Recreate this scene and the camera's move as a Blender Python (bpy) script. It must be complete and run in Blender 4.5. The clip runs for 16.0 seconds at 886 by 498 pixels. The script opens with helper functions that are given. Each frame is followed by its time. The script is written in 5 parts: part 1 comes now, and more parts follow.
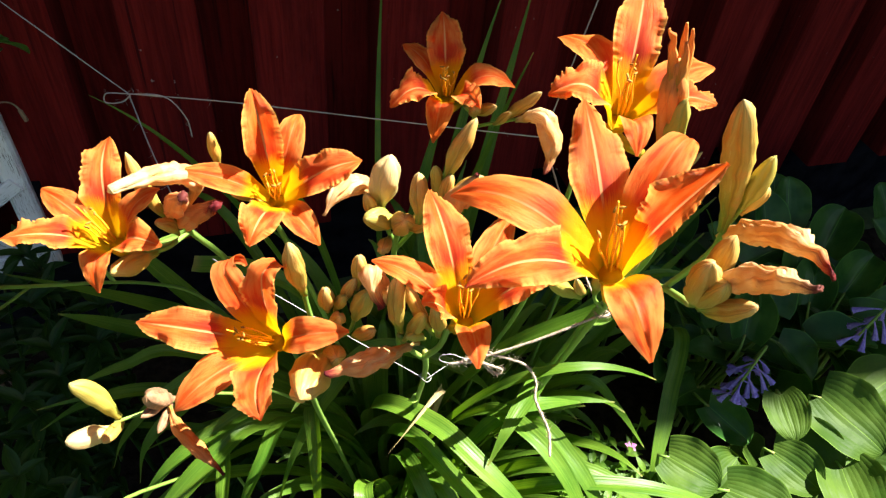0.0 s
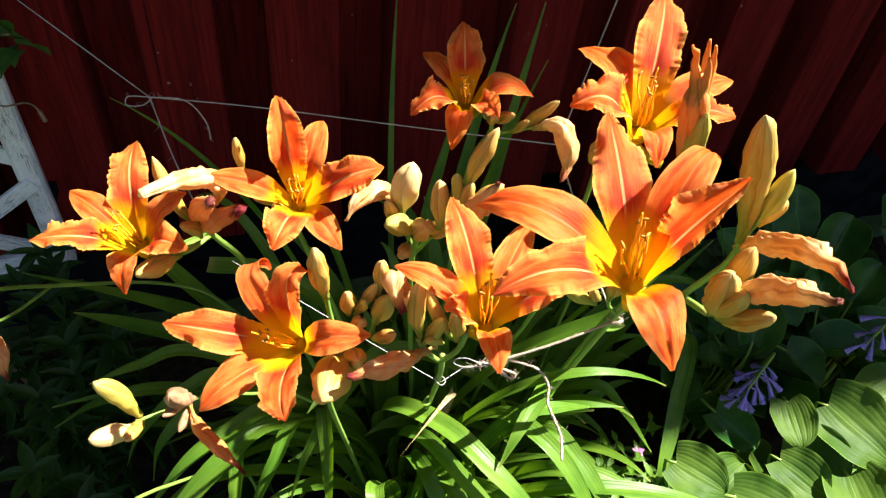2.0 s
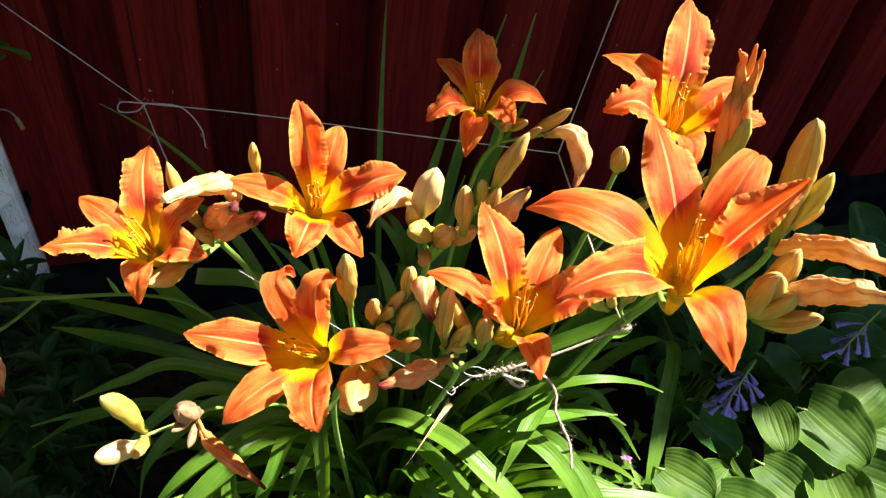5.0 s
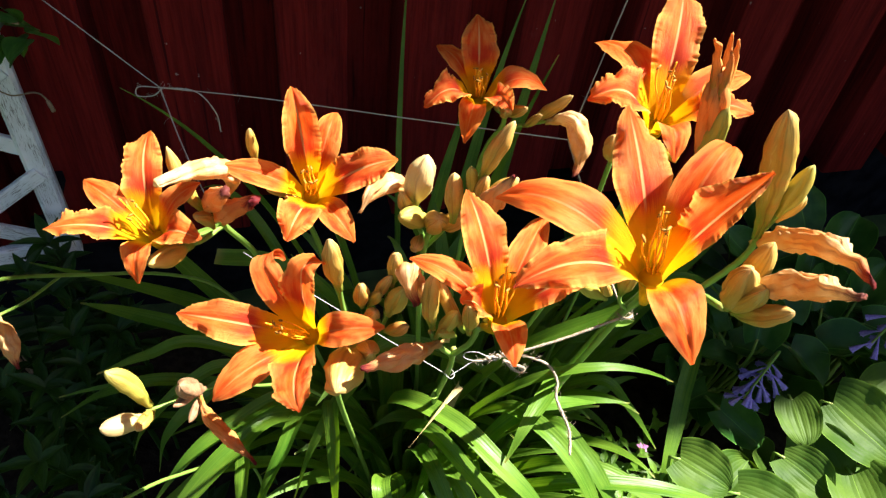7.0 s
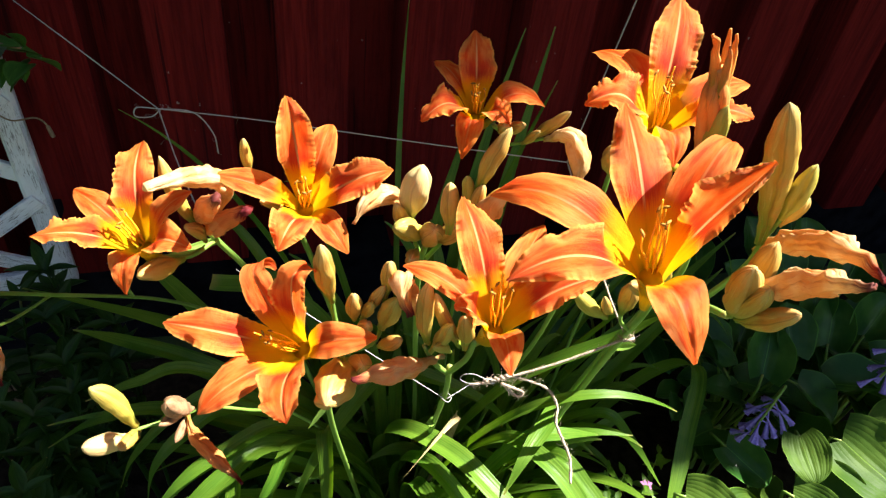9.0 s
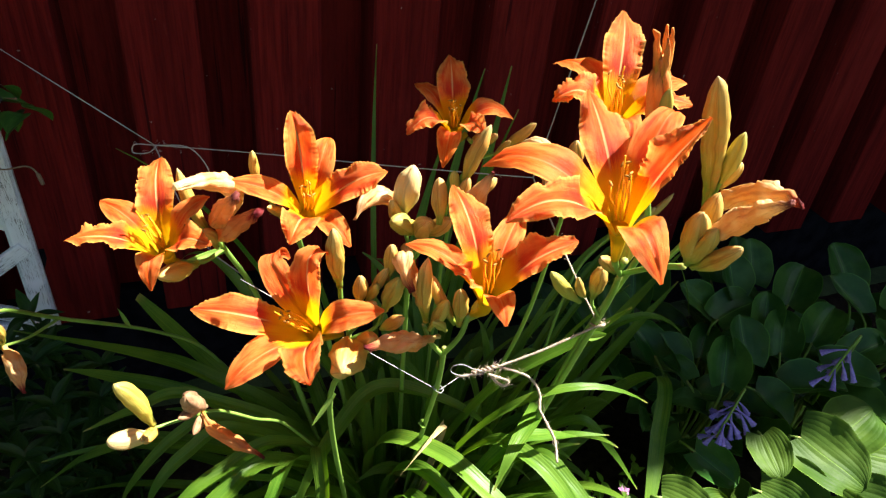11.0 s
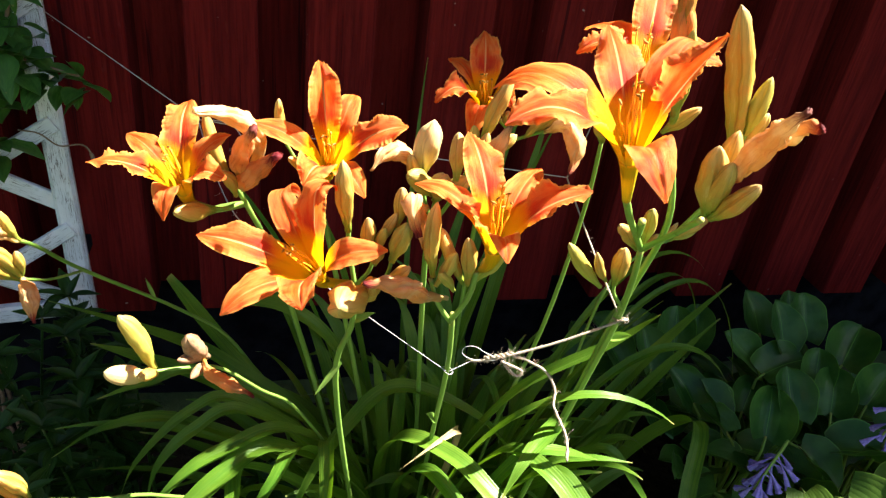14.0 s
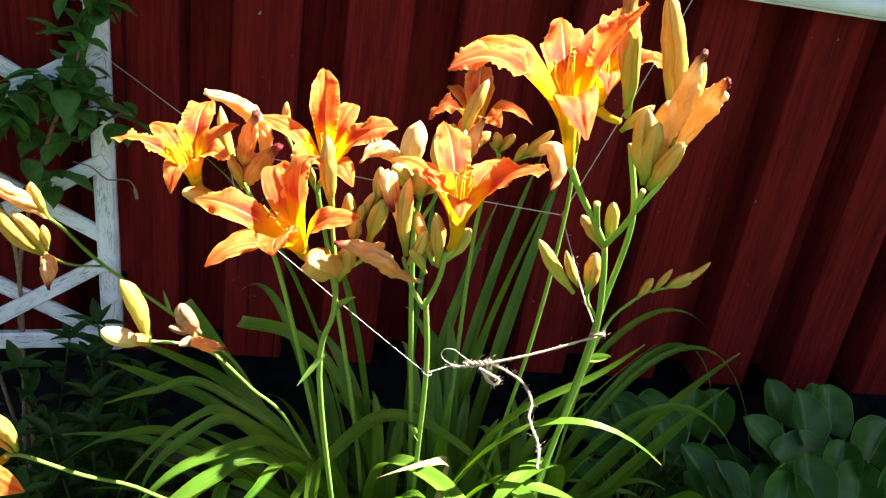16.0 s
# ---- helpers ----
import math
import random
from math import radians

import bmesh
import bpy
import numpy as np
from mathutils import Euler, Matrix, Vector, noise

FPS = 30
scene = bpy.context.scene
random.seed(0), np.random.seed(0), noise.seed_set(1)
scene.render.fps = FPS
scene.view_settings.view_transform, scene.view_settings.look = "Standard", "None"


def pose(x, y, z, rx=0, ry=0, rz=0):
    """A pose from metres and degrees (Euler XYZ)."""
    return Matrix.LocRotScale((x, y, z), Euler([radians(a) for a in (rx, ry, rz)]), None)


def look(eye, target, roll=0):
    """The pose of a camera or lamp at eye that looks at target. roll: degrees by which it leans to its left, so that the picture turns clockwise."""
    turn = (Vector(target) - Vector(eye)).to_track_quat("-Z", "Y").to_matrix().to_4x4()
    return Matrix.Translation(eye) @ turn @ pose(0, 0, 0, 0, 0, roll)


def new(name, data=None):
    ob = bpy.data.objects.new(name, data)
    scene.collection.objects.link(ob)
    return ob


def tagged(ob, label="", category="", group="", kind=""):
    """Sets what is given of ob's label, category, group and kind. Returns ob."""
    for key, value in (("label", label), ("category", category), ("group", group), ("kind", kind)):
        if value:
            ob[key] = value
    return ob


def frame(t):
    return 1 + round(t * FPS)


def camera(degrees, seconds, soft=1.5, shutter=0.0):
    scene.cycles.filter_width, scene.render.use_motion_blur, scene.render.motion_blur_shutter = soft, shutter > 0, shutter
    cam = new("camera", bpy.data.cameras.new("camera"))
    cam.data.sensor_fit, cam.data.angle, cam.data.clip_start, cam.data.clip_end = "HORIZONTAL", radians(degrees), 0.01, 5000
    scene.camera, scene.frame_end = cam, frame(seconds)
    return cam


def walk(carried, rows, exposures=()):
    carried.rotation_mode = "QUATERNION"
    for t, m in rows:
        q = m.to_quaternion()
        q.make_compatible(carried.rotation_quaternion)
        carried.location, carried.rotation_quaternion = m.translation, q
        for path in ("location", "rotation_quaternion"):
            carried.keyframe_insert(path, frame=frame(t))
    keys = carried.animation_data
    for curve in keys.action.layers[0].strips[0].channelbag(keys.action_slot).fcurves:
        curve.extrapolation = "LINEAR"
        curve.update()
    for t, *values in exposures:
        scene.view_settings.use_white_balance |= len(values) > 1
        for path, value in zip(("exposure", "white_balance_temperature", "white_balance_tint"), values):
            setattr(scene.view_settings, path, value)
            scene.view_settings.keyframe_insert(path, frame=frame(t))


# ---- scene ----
cam = camera(63.7, 16.0, 1.3)
PATH = [
    (0, (-0.069, 0.17, 0.973), (0.412, 1.513, -0.427), 6.5),
    (0.5, (-0.068, 0.172, 0.973), (0.402, 1.518, -0.43), 6.7),
    (1, (-0.07, 0.17, 0.973), (0.394, 1.509, -0.439), 7.1),
    (1.5, (-0.074, 0.169, 0.975), (0.395, 1.516, -0.427), 7.3),
    (2, (-0.079, 0.169, 0.979), (0.393, 1.519, -0.419), 6.9),
    (2.5, (-0.083, 0.166, 0.981), (0.404, 1.51, -0.418), 7.2),
    (3, (-0.092, 0.164, 0.982), (0.405, 1.508, -0.414), 6.8),
    (5.5, (-0.114, 0.181, 0.968), (0.488, 1.522, -0.388), 9.8),
    (6, (-0.101, 0.175, 0.972), (0.459, 1.503, -0.415), 8.1),
    (6.5, (-0.09, 0.171, 0.974), (0.423, 1.493, -0.436), 7.5),
    (7, (-0.086, 0.17, 0.977), (0.383, 1.512, -0.43), 7.5),
    (7.5, (-0.078, 0.164, 0.981), (0.406, 1.527, -0.401), 7.6),
    (8, (-0.077, 0.163, 0.983), (0.396, 1.537, -0.391), 8.1),
    (8.5, (-0.08, 0.165, 0.965), (0.392, 1.566, -0.382), 7.4),
    (9, (-0.082, 0.163, 0.958), (0.393, 1.592, -0.359), 7.2),
    (9.2, (-0.08, 0.162, 0.957), (0.411, 1.59, -0.354), 7.4),
    (11.5, (-0.125, 0.083, 0.952), (0.486, 1.608, -0.189), 6.1),
    (12, (-0.119, 0.072, 0.937), (0.414, 1.63, -0.197), 6.7),
    (12.5, (-0.101, 0.076, 0.941), (0.373, 1.675, -0.164), 6.8),
    (13, (-0.089, 0.074, 0.93), (0.359, 1.701, -0.144), 6.7),
    (13.5, (-0.09, 0.074, 0.911), (0.349, 1.724, -0.13), 7.2),
    (14, (-0.096, 0.067, 0.895), (0.374, 1.718, -0.132), 7.8),
    (14.5, (-0.105, 0.069, 0.897), (0.412, 1.756, -0.046), 7.1),
    (15, (-0.11, 0.032, 0.88), (0.469, 1.734, 0.004), 6.2),
    (15.5, (-0.115, -0.009, 0.847), (0.408, 1.745, 0.04), 5.4),
    (16, (-0.053, -0.008, 0.841), (0.269, 1.818, 0.092), 8.7),
]
EXPOSURES = [(0.0, 2.30), (9.0, 2.28), (11.5, 2.34), (12.5, 2.56), (14.5, 2.76), (15.5, 2.86), (16.0, 3.15)]
walk(cam, [(t, look(eye, target, roll)) for t, eye, target, roll in PATH], EXPOSURES)

# ---- light ----
SUN_EL, SUN_AZ = 54.0, 0.0          # degrees; azimuth from +x towards +y
sun_dir = Vector((math.cos(radians(SUN_EL)) * math.cos(radians(SUN_AZ)), math.cos(radians(SUN_EL)) * math.sin(radians(SUN_AZ)), math.sin(radians(SUN_EL))))
world = bpy.data.worlds.new("sky")
scene.world = world
world.use_nodes = True
wn = world.node_tree
sky = wn.nodes.new("ShaderNodeTexSky")
sky.sky_type = "NISHITA"
sky.sun_disc = False
sky.sun_elevation = radians(SUN_EL)
sky.sun_rotation = radians(90 - SUN_AZ)
wn.nodes["Background"].inputs["Strength"].default_value = 0.031
wn.links.new(sky.outputs[0], wn.nodes["Background"].inputs["Color"])
sun_data = bpy.data.lights.new("sun", "SUN")
sun_data.energy, sun_data.angle, sun_data.color = 5.0, radians(0.53), (1.0, 0.955, 0.91)
sun = new("sun", sun_data)
sun.matrix_world = look(sun_dir * 10, (0, 0, 0))


# ---- materials ----
class Nodes:
    """A small writer of node materials."""

    def __init__(self, name):
        self.mat = bpy.data.materials.new(name)
        self.mat.use_nodes = True
        self.t = self.mat.node_tree
        self.bsdf = self.t.nodes["Principled BSDF"]
        self.out = self.t.nodes["Material Output"]

    def n(self, kind, props=None, **ins):
        node = self.t.nodes.new("ShaderNode" + kind)
        for k, v in (props or {}).items():
            setattr(node, k, v)
        for k, v in ins.items():
            self.put(node, k.replace("_", " "), v)
        return node

    def put(self, node, key, v):
        s = node.inputs[int(key[1:])] if key[0] == "i" and key[1:].isdigit() else node.inputs[key]
        if isinstance(v, bpy.types.NodeSocket):
            self.t.links.new(v, s)
        elif isinstance(v, bpy.types.Node):
            self.t.links.new(v.outputs[0], s)
        else:
            if isinstance(v, tuple) and len(v) == 3 and s.type == "RGBA":
                v = (*v, 1)
            s.default_value = v

    def math(self, op, a, b=0.0, clamp=False):
        return self.n("Math", {"operation": op, "use_clamp": clamp}, i0=a, i1=b).outputs[0]

    def mix(self, f, a, b, blend="MIX"):
        m = self.n("Mix", {"data_type": "RGBA", "blend_type": blend})
        self.put(m, "i0", f), self.put(m, "i6", a), self.put(m, "i7", b)
        return m.outputs[2]

    def ramp(self, f, stops):
        r = self.n("ValToRGB", i0=f)
        el = r.color_ramp.elements
        while len(el) < len(stops):
            el.new(0.5)
        for e, (p, c) in zip(el, stops):
            e.position, e.color = p, (*c, 1) if len(c) == 3 else c
        return r.outputs[0]

    def step(self, f, lo, hi):
        return self.n("MapRange", {"interpolation_type": "SMOOTHSTEP"}, i0=f, i1=lo, i2=hi).outputs[0]

    def noise(self, vec, scale, detail=3.0, rough=0.55):
        return self.n("TexNoise", Vector=vec, Scale=scale, Detail=detail, Roughness=rough).outputs[0]

    def scaled(self, vec, s):
        return self.n("VectorMath", {"operation": "MULTIPLY"}, i0=vec, i1=s).outputs[0]

    def place(self):
        return self.n("NewGeometry").outputs["Position"]

    def uv(self):
        s = self.n("SeparateXYZ", i0=self.n("UVMap", {"uv_map": "UVMap"}))
        return s.outputs[0], s.outputs[1]

    def rand(self):
        return self.n("ObjectInfo").outputs["Random"]

    def bump(self, height, strength=0.3, distance=0.001):
        self.put(self.bsdf, "Normal", self.n("Bump", Strength=strength, Distance=distance, Height=height))

    def set(self, **kw):
        for k, v in kw.items():
            self.put(self.bsdf, k.replace("_", " "), v)
        return self

    def leafy(self, colour, through_colour, share, normal=None):
        """Lets a share of the light pass through a thin leaf or petal."""
        tr = self.n("BsdfTranslucent", Color=through_colour)
        m = self.n("MixShader", i0=share, i1=self.bsdf.outputs[0], i2=tr.outputs[0])
        self.t.links.new(m.outputs[0], self.out.inputs[0])
        return self


def petal_material(name, inner):
    """Daylily tepals: golden throat, red eye zone, orange blade with a pale midrib and fine veins along it."""
    k = Nodes(name)
    u, v = k.uv()
    au = k.math("ABSOLUTE", u)
    cv = k.n("CombineXYZ", i0=k.math("MULTIPLY", u, 26.0), i1=k.math("MULTIPLY", v, 1.6), i2=k.math("MULTIPLY", k.rand(), 37.0))
    vein = k.noise(cv, 2.0, 4.0, 0.65)
    cv2 = k.n("CombineXYZ", i0=k.math("MULTIPLY", u, 2.2), i1=k.math("MULTIPLY", v, 3.2), i2=k.math("MULTIPLY", k.rand(), 11.0))
    blot = k.noise(cv2, 1.5, 3.0)
    wob = k.math("SUBTRACT", vein, 0.5)
    vv = k.math("ADD", v, k.math("MULTIPLY", wob, 0.20))
    vv = k.math("ADD", vv, k.math("MULTIPLY", au, -0.06))
    orange, golden, red, deep = (0.90, 0.130, 0.012), (0.95, 0.285, 0.060), (0.82, 0.052, 0.010), (0.60, 0.018, 0.012)
    col = k.mix(k.step(k.math("ADD", k.math("MULTIPLY", au, 0.35), blot), 0.48, 0.92), orange, golden)
    col = k.mix(k.math("MULTIPLY", k.step(vein, 0.50, 0.66), 0.20 if inner else 0.12), col, red)
    col = k.mix(k.math("MULTIPLY", k.step(blot, 0.50, 0.32), 0.55), col, red)
    col = k.mix(k.math("MULTIPLY", k.step(vein, 0.42, 0.30), 0.20 if inner else 0.12), col, (0.94, 0.36, 0.09))
    zone = k.math("MULTIPLY", k.step(vv, 0.36, 0.43), k.step(vv, 0.68 if inner else 0.56, 0.42))
    zone = k.math("MULTIPLY", zone, k.step(k.math("ADD", au, k.math("MULTIPLY", wob, 0.9)), 0.92, 0.32))
    col = k.mix(k.math("MULTIPLY", zone, 0.85 if inner else 0.40), col, deep)
    gold = k.ramp(vv, [(0.0, (0.40, 0.36, 0.02)), (0.16, (0.95, 0.56, 0.004)), (0.30, (0.95, 0.45, 0.003)), (0.39, (0.92, 0.24, 0.006))])
    col = k.mix(k.step(vv, 0.45, 0.35), col, gold)
    rib = k.math("MULTIPLY", k.step(k.math("ADD", au, k.math("MULTIPLY", wob, 0.05)), 0.070, 0.028), k.math("MULTIPLY", k.step(v, 0.36, 0.46), k.step(v, 1.0, 0.75)))
    col = k.mix(k.math("MULTIPLY", rib, 0.80 if inner else 0.30), col, (0.95, 0.52, 0.20))
    edge = k.math("MULTIPLY", k.step(k.math("ADD", au, k.math("MULTIPLY", wob, 0.10)), 0.84, 0.95), k.step(v, 0.36, 0.50))
    col = k.mix(k.math("MULTIPLY", edge, 0.70 if inner else 0.35), col, (0.95, 0.46, 0.10))
    k.set(Base_Color=col, Roughness=0.50, Specular_IOR_Level=0.20)
    ridges = k.math("SINE", k.math("MULTIPLY", k.math("ADD", u, k.math("MULTIPLY", blot, 0.15)), 46.0))
    pleat = k.noise(k.n("CombineXYZ", i0=k.math("MULTIPLY", u, 5.0), i1=k.math("MULTIPLY", v, 26.0), i2=k.math("MULTIPLY", k.rand(), 17.0)), 1.2, 3.0)
    relief = k.math("ADD", k.math("ADD", k.math("MULTIPLY", ridges, 0.05), vein), k.math("MULTIPLY", k.math("MULTIPLY", pleat, k.step(au, 0.3, 0.9)), 0.8))
    k.bump(relief, 0.75, 0.0009)
    k.leafy(col, k.mix(0.10, col, (0.95, 0.18, 0.0), "MIX"), 0.47)
    return k.mat


def bud_material(name="bud_skin", pale=0.0):
    """Closed buds: green at the foot, straw yellow blushed with orange above, fine furrows along them."""
    k = Nodes(name)
    u, v = k.uv()
    cv = k.n("CombineXYZ", i0=k.math("MULTIPLY", u, 15.0), i1=k.math("MULTIPLY", v, 2.0), i2=k.math("MULTIPLY", k.rand(), 31.0))
    streak = k.noise(cv, 1.5, 4.0, 0.65)
    big = k.noise(k.place(), 70.0, 3.0)
    vv = k.math("ADD", v, k.math("MULTIPLY", k.math("SUBTRACT", streak, 0.5), 0.32))
    vv = k.math("ADD", vv, k.math("MULTIPLY", k.math("SUBTRACT", big, 0.5), 0.25))
    col = k.ramp(vv, [(0.0, (0.16, 0.26, 0.02)), (0.16, (0.24, 0.30, 0.03)), (0.36, (0.48, 0.34, 0.055)), (0.78, (0.56, 0.31, 0.065)), (0.92, (0.62, 0.40, 0.12)), (1.0, (0.58, 0.42, 0.17))])
    col = k.mix(k.math("MULTIPLY", k.step(big, 0.52, 0.68), 0.55), col, (0.60, 0.25, 0.045))
    col = k.mix(k.math("MULTIPLY", k.step(streak, 0.52, 0.64), 0.60), col, (0.40, 0.21, 0.035))
    col = k.mix(k.math("MULTIPLY", k.step(streak, 0.42, 0.32), 0.40), col, (0.72, 0.53, 0.20))
    furrow = k.step(k.math("ABSOLUTE", k.math("SUBTRACT", k.math("FRACT", k.math("MULTIPLY", u, 3.0)), 0.5)), 0.44, 0.5)
    col = k.mix(k.math("MULTIPLY", furrow, 0.60), col, (0.24, 0.13, 0.02))
    green = k.mix(k.math("MULTIPLY", k.step(k.rand(), 0.60, 0.95), 0.60), col, (0.36, 0.40, 0.06))
    green = k.mix(pale, green, (0.80, 0.66, 0.36)) if pale else green
    k.set(Base_Color=green, Roughness=0.45, Specular_IOR_Level=0.3)
    k.bump(streak, 0.65, 0.0010)
    k.leafy(green, green, 0.15)
    return k.mat


def dry_material(name, cream, dark=1.0):
    """Withered flowers: papery, twisted, cream to orange with wine-red streaks, dark at the very tip."""
    k = Nodes(name)
    u, v = k.uv()
    cv = k.n("CombineXYZ", i0=k.math("MULTIPLY", u, 24.0), i1=k.math("MULTIPLY", v, 2.4), i2=k.math("MULTIPLY", k.rand(), 31.0))
    streak = k.noise(cv, 1.5, 5.0, 0.65)
    big = k.noise(k.place(), 55.0, 3.0)
    vv = k.math("ADD", v, k.math("MULTIPLY", k.math("SUBTRACT", streak, 0.5), 0.26))
    fade = lambda c: tuple(a + cream * (b - a) for a, b in zip(c, (0.70, 0.43, 0.16)))
    end = [(0.84, fade((0.74, 0.27, 0.09))), (0.95, (0.30, 0.03, 0.025)), (1.0, (0.12, 0.015, 0.02))] if dark > 0.5 else [(1.0, fade((0.90, 0.36, 0.10)))]
    col = k.ramp(vv, [(0.0, (0.42, 0.38, 0.05)), (0.14, fade((0.76, 0.32, 0.05))), (0.5, fade((0.86, 0.28, 0.055)))] + end)
    col = k.mix(k.math("MULTIPLY", k.step(big, 0.44, 0.64), cream), col, (0.80, 0.62, 0.34))
    col = k.mix(k.math("MULTIPLY", k.step(streak, 0.54, 0.66), 0.62 - 0.3 * cream), col, (0.50, 0.13, 0.045))
    col = k.mix(k.math("MULTIPLY", k.step(vv, 0.92, 1.02), 0.85 * dark), col, (0.13, 0.012, 0.016))
    k.set(Base_Color=col, Roughness=0.6, Specular_IOR_Level=0.2)
    k.bump(streak, 0.8, 0.0014)
    k.leafy(col, col, 0.38)
    return k.mat


def green_material(name, dark, light, through_colour, share=0.3, rough=0.42, stripes=26.0, spec=0.22):
    """Leaves with lengthwise veins and patches of paler green."""
    k = Nodes(name)
    u, v = k.uv()
    cv = k.n("CombineXYZ", i0=k.math("MULTIPLY", u, stripes * 0.3), i1=k.math("MULTIPLY", v, 1.5), i2=k.math("MULTIPLY", k.rand(), 31.0))
    streak = k.noise(cv, 2.0, 3.0, 0.6)
    patch = k.noise(k.place(), 14.0, 4.0)
    f = k.math("ADD", k.math("MULTIPLY", streak, 0.5), k.math("MULTIPLY", patch, 0.5))
    col = k.mix(k.step(f, 0.36, 0.66), dark, light)
    col = k.mix(k.math("MULTIPLY", k.rand(), 0.30), col, tuple(0.70 * c for c in light))
    tip = k.math("MULTIPLY", k.step(k.math("ADD", v, k.math("MULTIPLY", patch, 0.12)), 1.02, 1.07), 0.5)
    col = k.mix(tip, col, (0.40, 0.30, 0.10))
    k.set(Base_Color=col, Roughness=rough, Specular_IOR_Level=spec)
    k.bump(k.math("ADD", k.math("MULTIPLY", k.math("SINE", k.math("MULTIPLY", u, stripes)), 0.5), streak), 0.25, 0.0005)
    k.leafy(col, k.mix(1.0, col, through_colour, "MULTIPLY"), share)
    return k.mat


def hosta_material(name, dark, light, rough=0.55, spec=0.12, ribs=0.7):
    """Broad hosta leaves: parallel curved veins sunk between puckered ridges."""
    k = Nodes(name)
    u, v = k.uv()
    patch = k.noise(k.place(), 18.0, 4.0)
    col = k.mix(k.step(patch, 0.35, 0.68), dark, light)
    rib = k.math("ABSOLUTE", k.math("SINE", k.math("MULTIPLY", u, 22.0)))
    col = k.mix(k.math("MULTIPLY", k.step(rib, 0.35, 0.0), 0.14 * ribs), col, tuple(0.62 * c for c in dark))
    col = k.mix(k.math("MULTIPLY", k.rand(), 0.35), col, tuple(0.7 * c for c in dark))
    rim = k.math("MAXIMUM", k.step(k.math("ABSOLUTE", u), 0.955, 0.99), k.step(k.math("ABSOLUTE", u), 0.022, 0.008))
    col = k.mix(k.math("MULTIPLY", rim, 0.55), col, tuple(2.0 * c for c in light))
    k.set(Base_Color=col, Roughness=rough, Specular_IOR_Level=spec)
    k.bump(k.math("ADD", k.math("MULTIPLY", rib, ribs), k.noise(k.place(), 110.0, 3.0)), 0.42, 0.0012)
    k.leafy(col, k.mix(1.0, col, (1.6, 1.5, 0.4), "MULTIPLY"), 0.22)
    return k.mat


def plain_material(name, a, b, scale=40.0, rough=0.6, bump=0.3, dist=0.001, stretch=(1, 1, 1), spec=0.3):
    k = Nodes(name)
    p = k.scaled(k.place(), stretch)
    f = k.noise(p, scale, 5.0, 0.6)
    g = k.noise(p, scale * 0.17, 3.0)
    col = k.mix(k.step(f, 0.3, 0.7), a, b)
    col = k.mix(k.math("MULTIPLY", k.step(g, 0.45, 0.7), 0.4), col, tuple(0.6 * x for x in a))
    k.set(Base_Color=col, Roughness=rough, Specular_IOR_Level=spec)
    k.bump(f, bump, dist)
    return k.mat


def board_material():
    """Old red distemper paint on rough-sawn boards: vertical grain, worn paler and darker patches."""
    k = Nodes("red_paint")
    off = k.n("CombineXYZ", i0=k.math("MULTIPLY", k.rand(), 5.0), i1=0.0, i2=k.math("MULTIPLY", k.rand(), 9.0))
    p = k.n("VectorMath", {"operation": "ADD"}, i0=k.place(), i1=off).outputs[0]
    grain = k.noise(k.scaled(p, (1.0, 1.0, 0.045)), 210.0, 5.0, 0.65)
    wide = k.noise(k.scaled(p, (1.0, 1.0, 0.12)), 24.0, 4.0)
    spots = k.noise(k.scaled(p, (1.0, 1.0, 0.4)), 70.0, 4.0)
    col = k.mix(k.step(grain, 0.32, 0.68), (0.082, 0.0055, 0.0055), (0.160, 0.011, 0.0095))
    col = k.mix(k.math("MULTIPLY", k.step(wide, 0.45, 0.7), 0.5), col, (0.050, 0.004, 0.0045))
    col = k.mix(k.math("MULTIPLY", k.step(spots, 0.66, 0.76), 0.4), col, (0.17, 0.026, 0.022))
    col = k.mix(k.math("MULTIPLY", k.rand(), 0.25), col, (0.11, 0.008, 0.007))
    worn = k.noise(k.scaled(p, (1.0, 1.0, 0.22)), 11.0, 6.0, 0.7)
    col = k.mix(k.math("MULTIPLY", k.step(worn, 0.50, 0.66), 0.55), col, (0.195, 0.017, 0.014))
    crack = k.step(k.noise(k.scaled(p, (1.0, 1.0, 0.03)), 120.0, 3.0, 0.5), 0.66, 0.72)
    col = k.mix(k.math("MULTIPLY", crack, 0.75), col, (0.022, 0.003, 0.004))
    speck = k.step(k.noise(p, 90.0, 2.0), 0.755, 0.785)
    col = k.mix(k.math("MULTIPLY", speck, 0.7), col, (0.30, 0.22, 0.20))
    k.set(Base_Color=col, Roughness=0.9, Specular_IOR_Level=0.06)
    k.bump(k.math("ADD", grain, k.math("MULTIPLY", wide, 0.5)), 0.6, 0.002)
    return k.mat


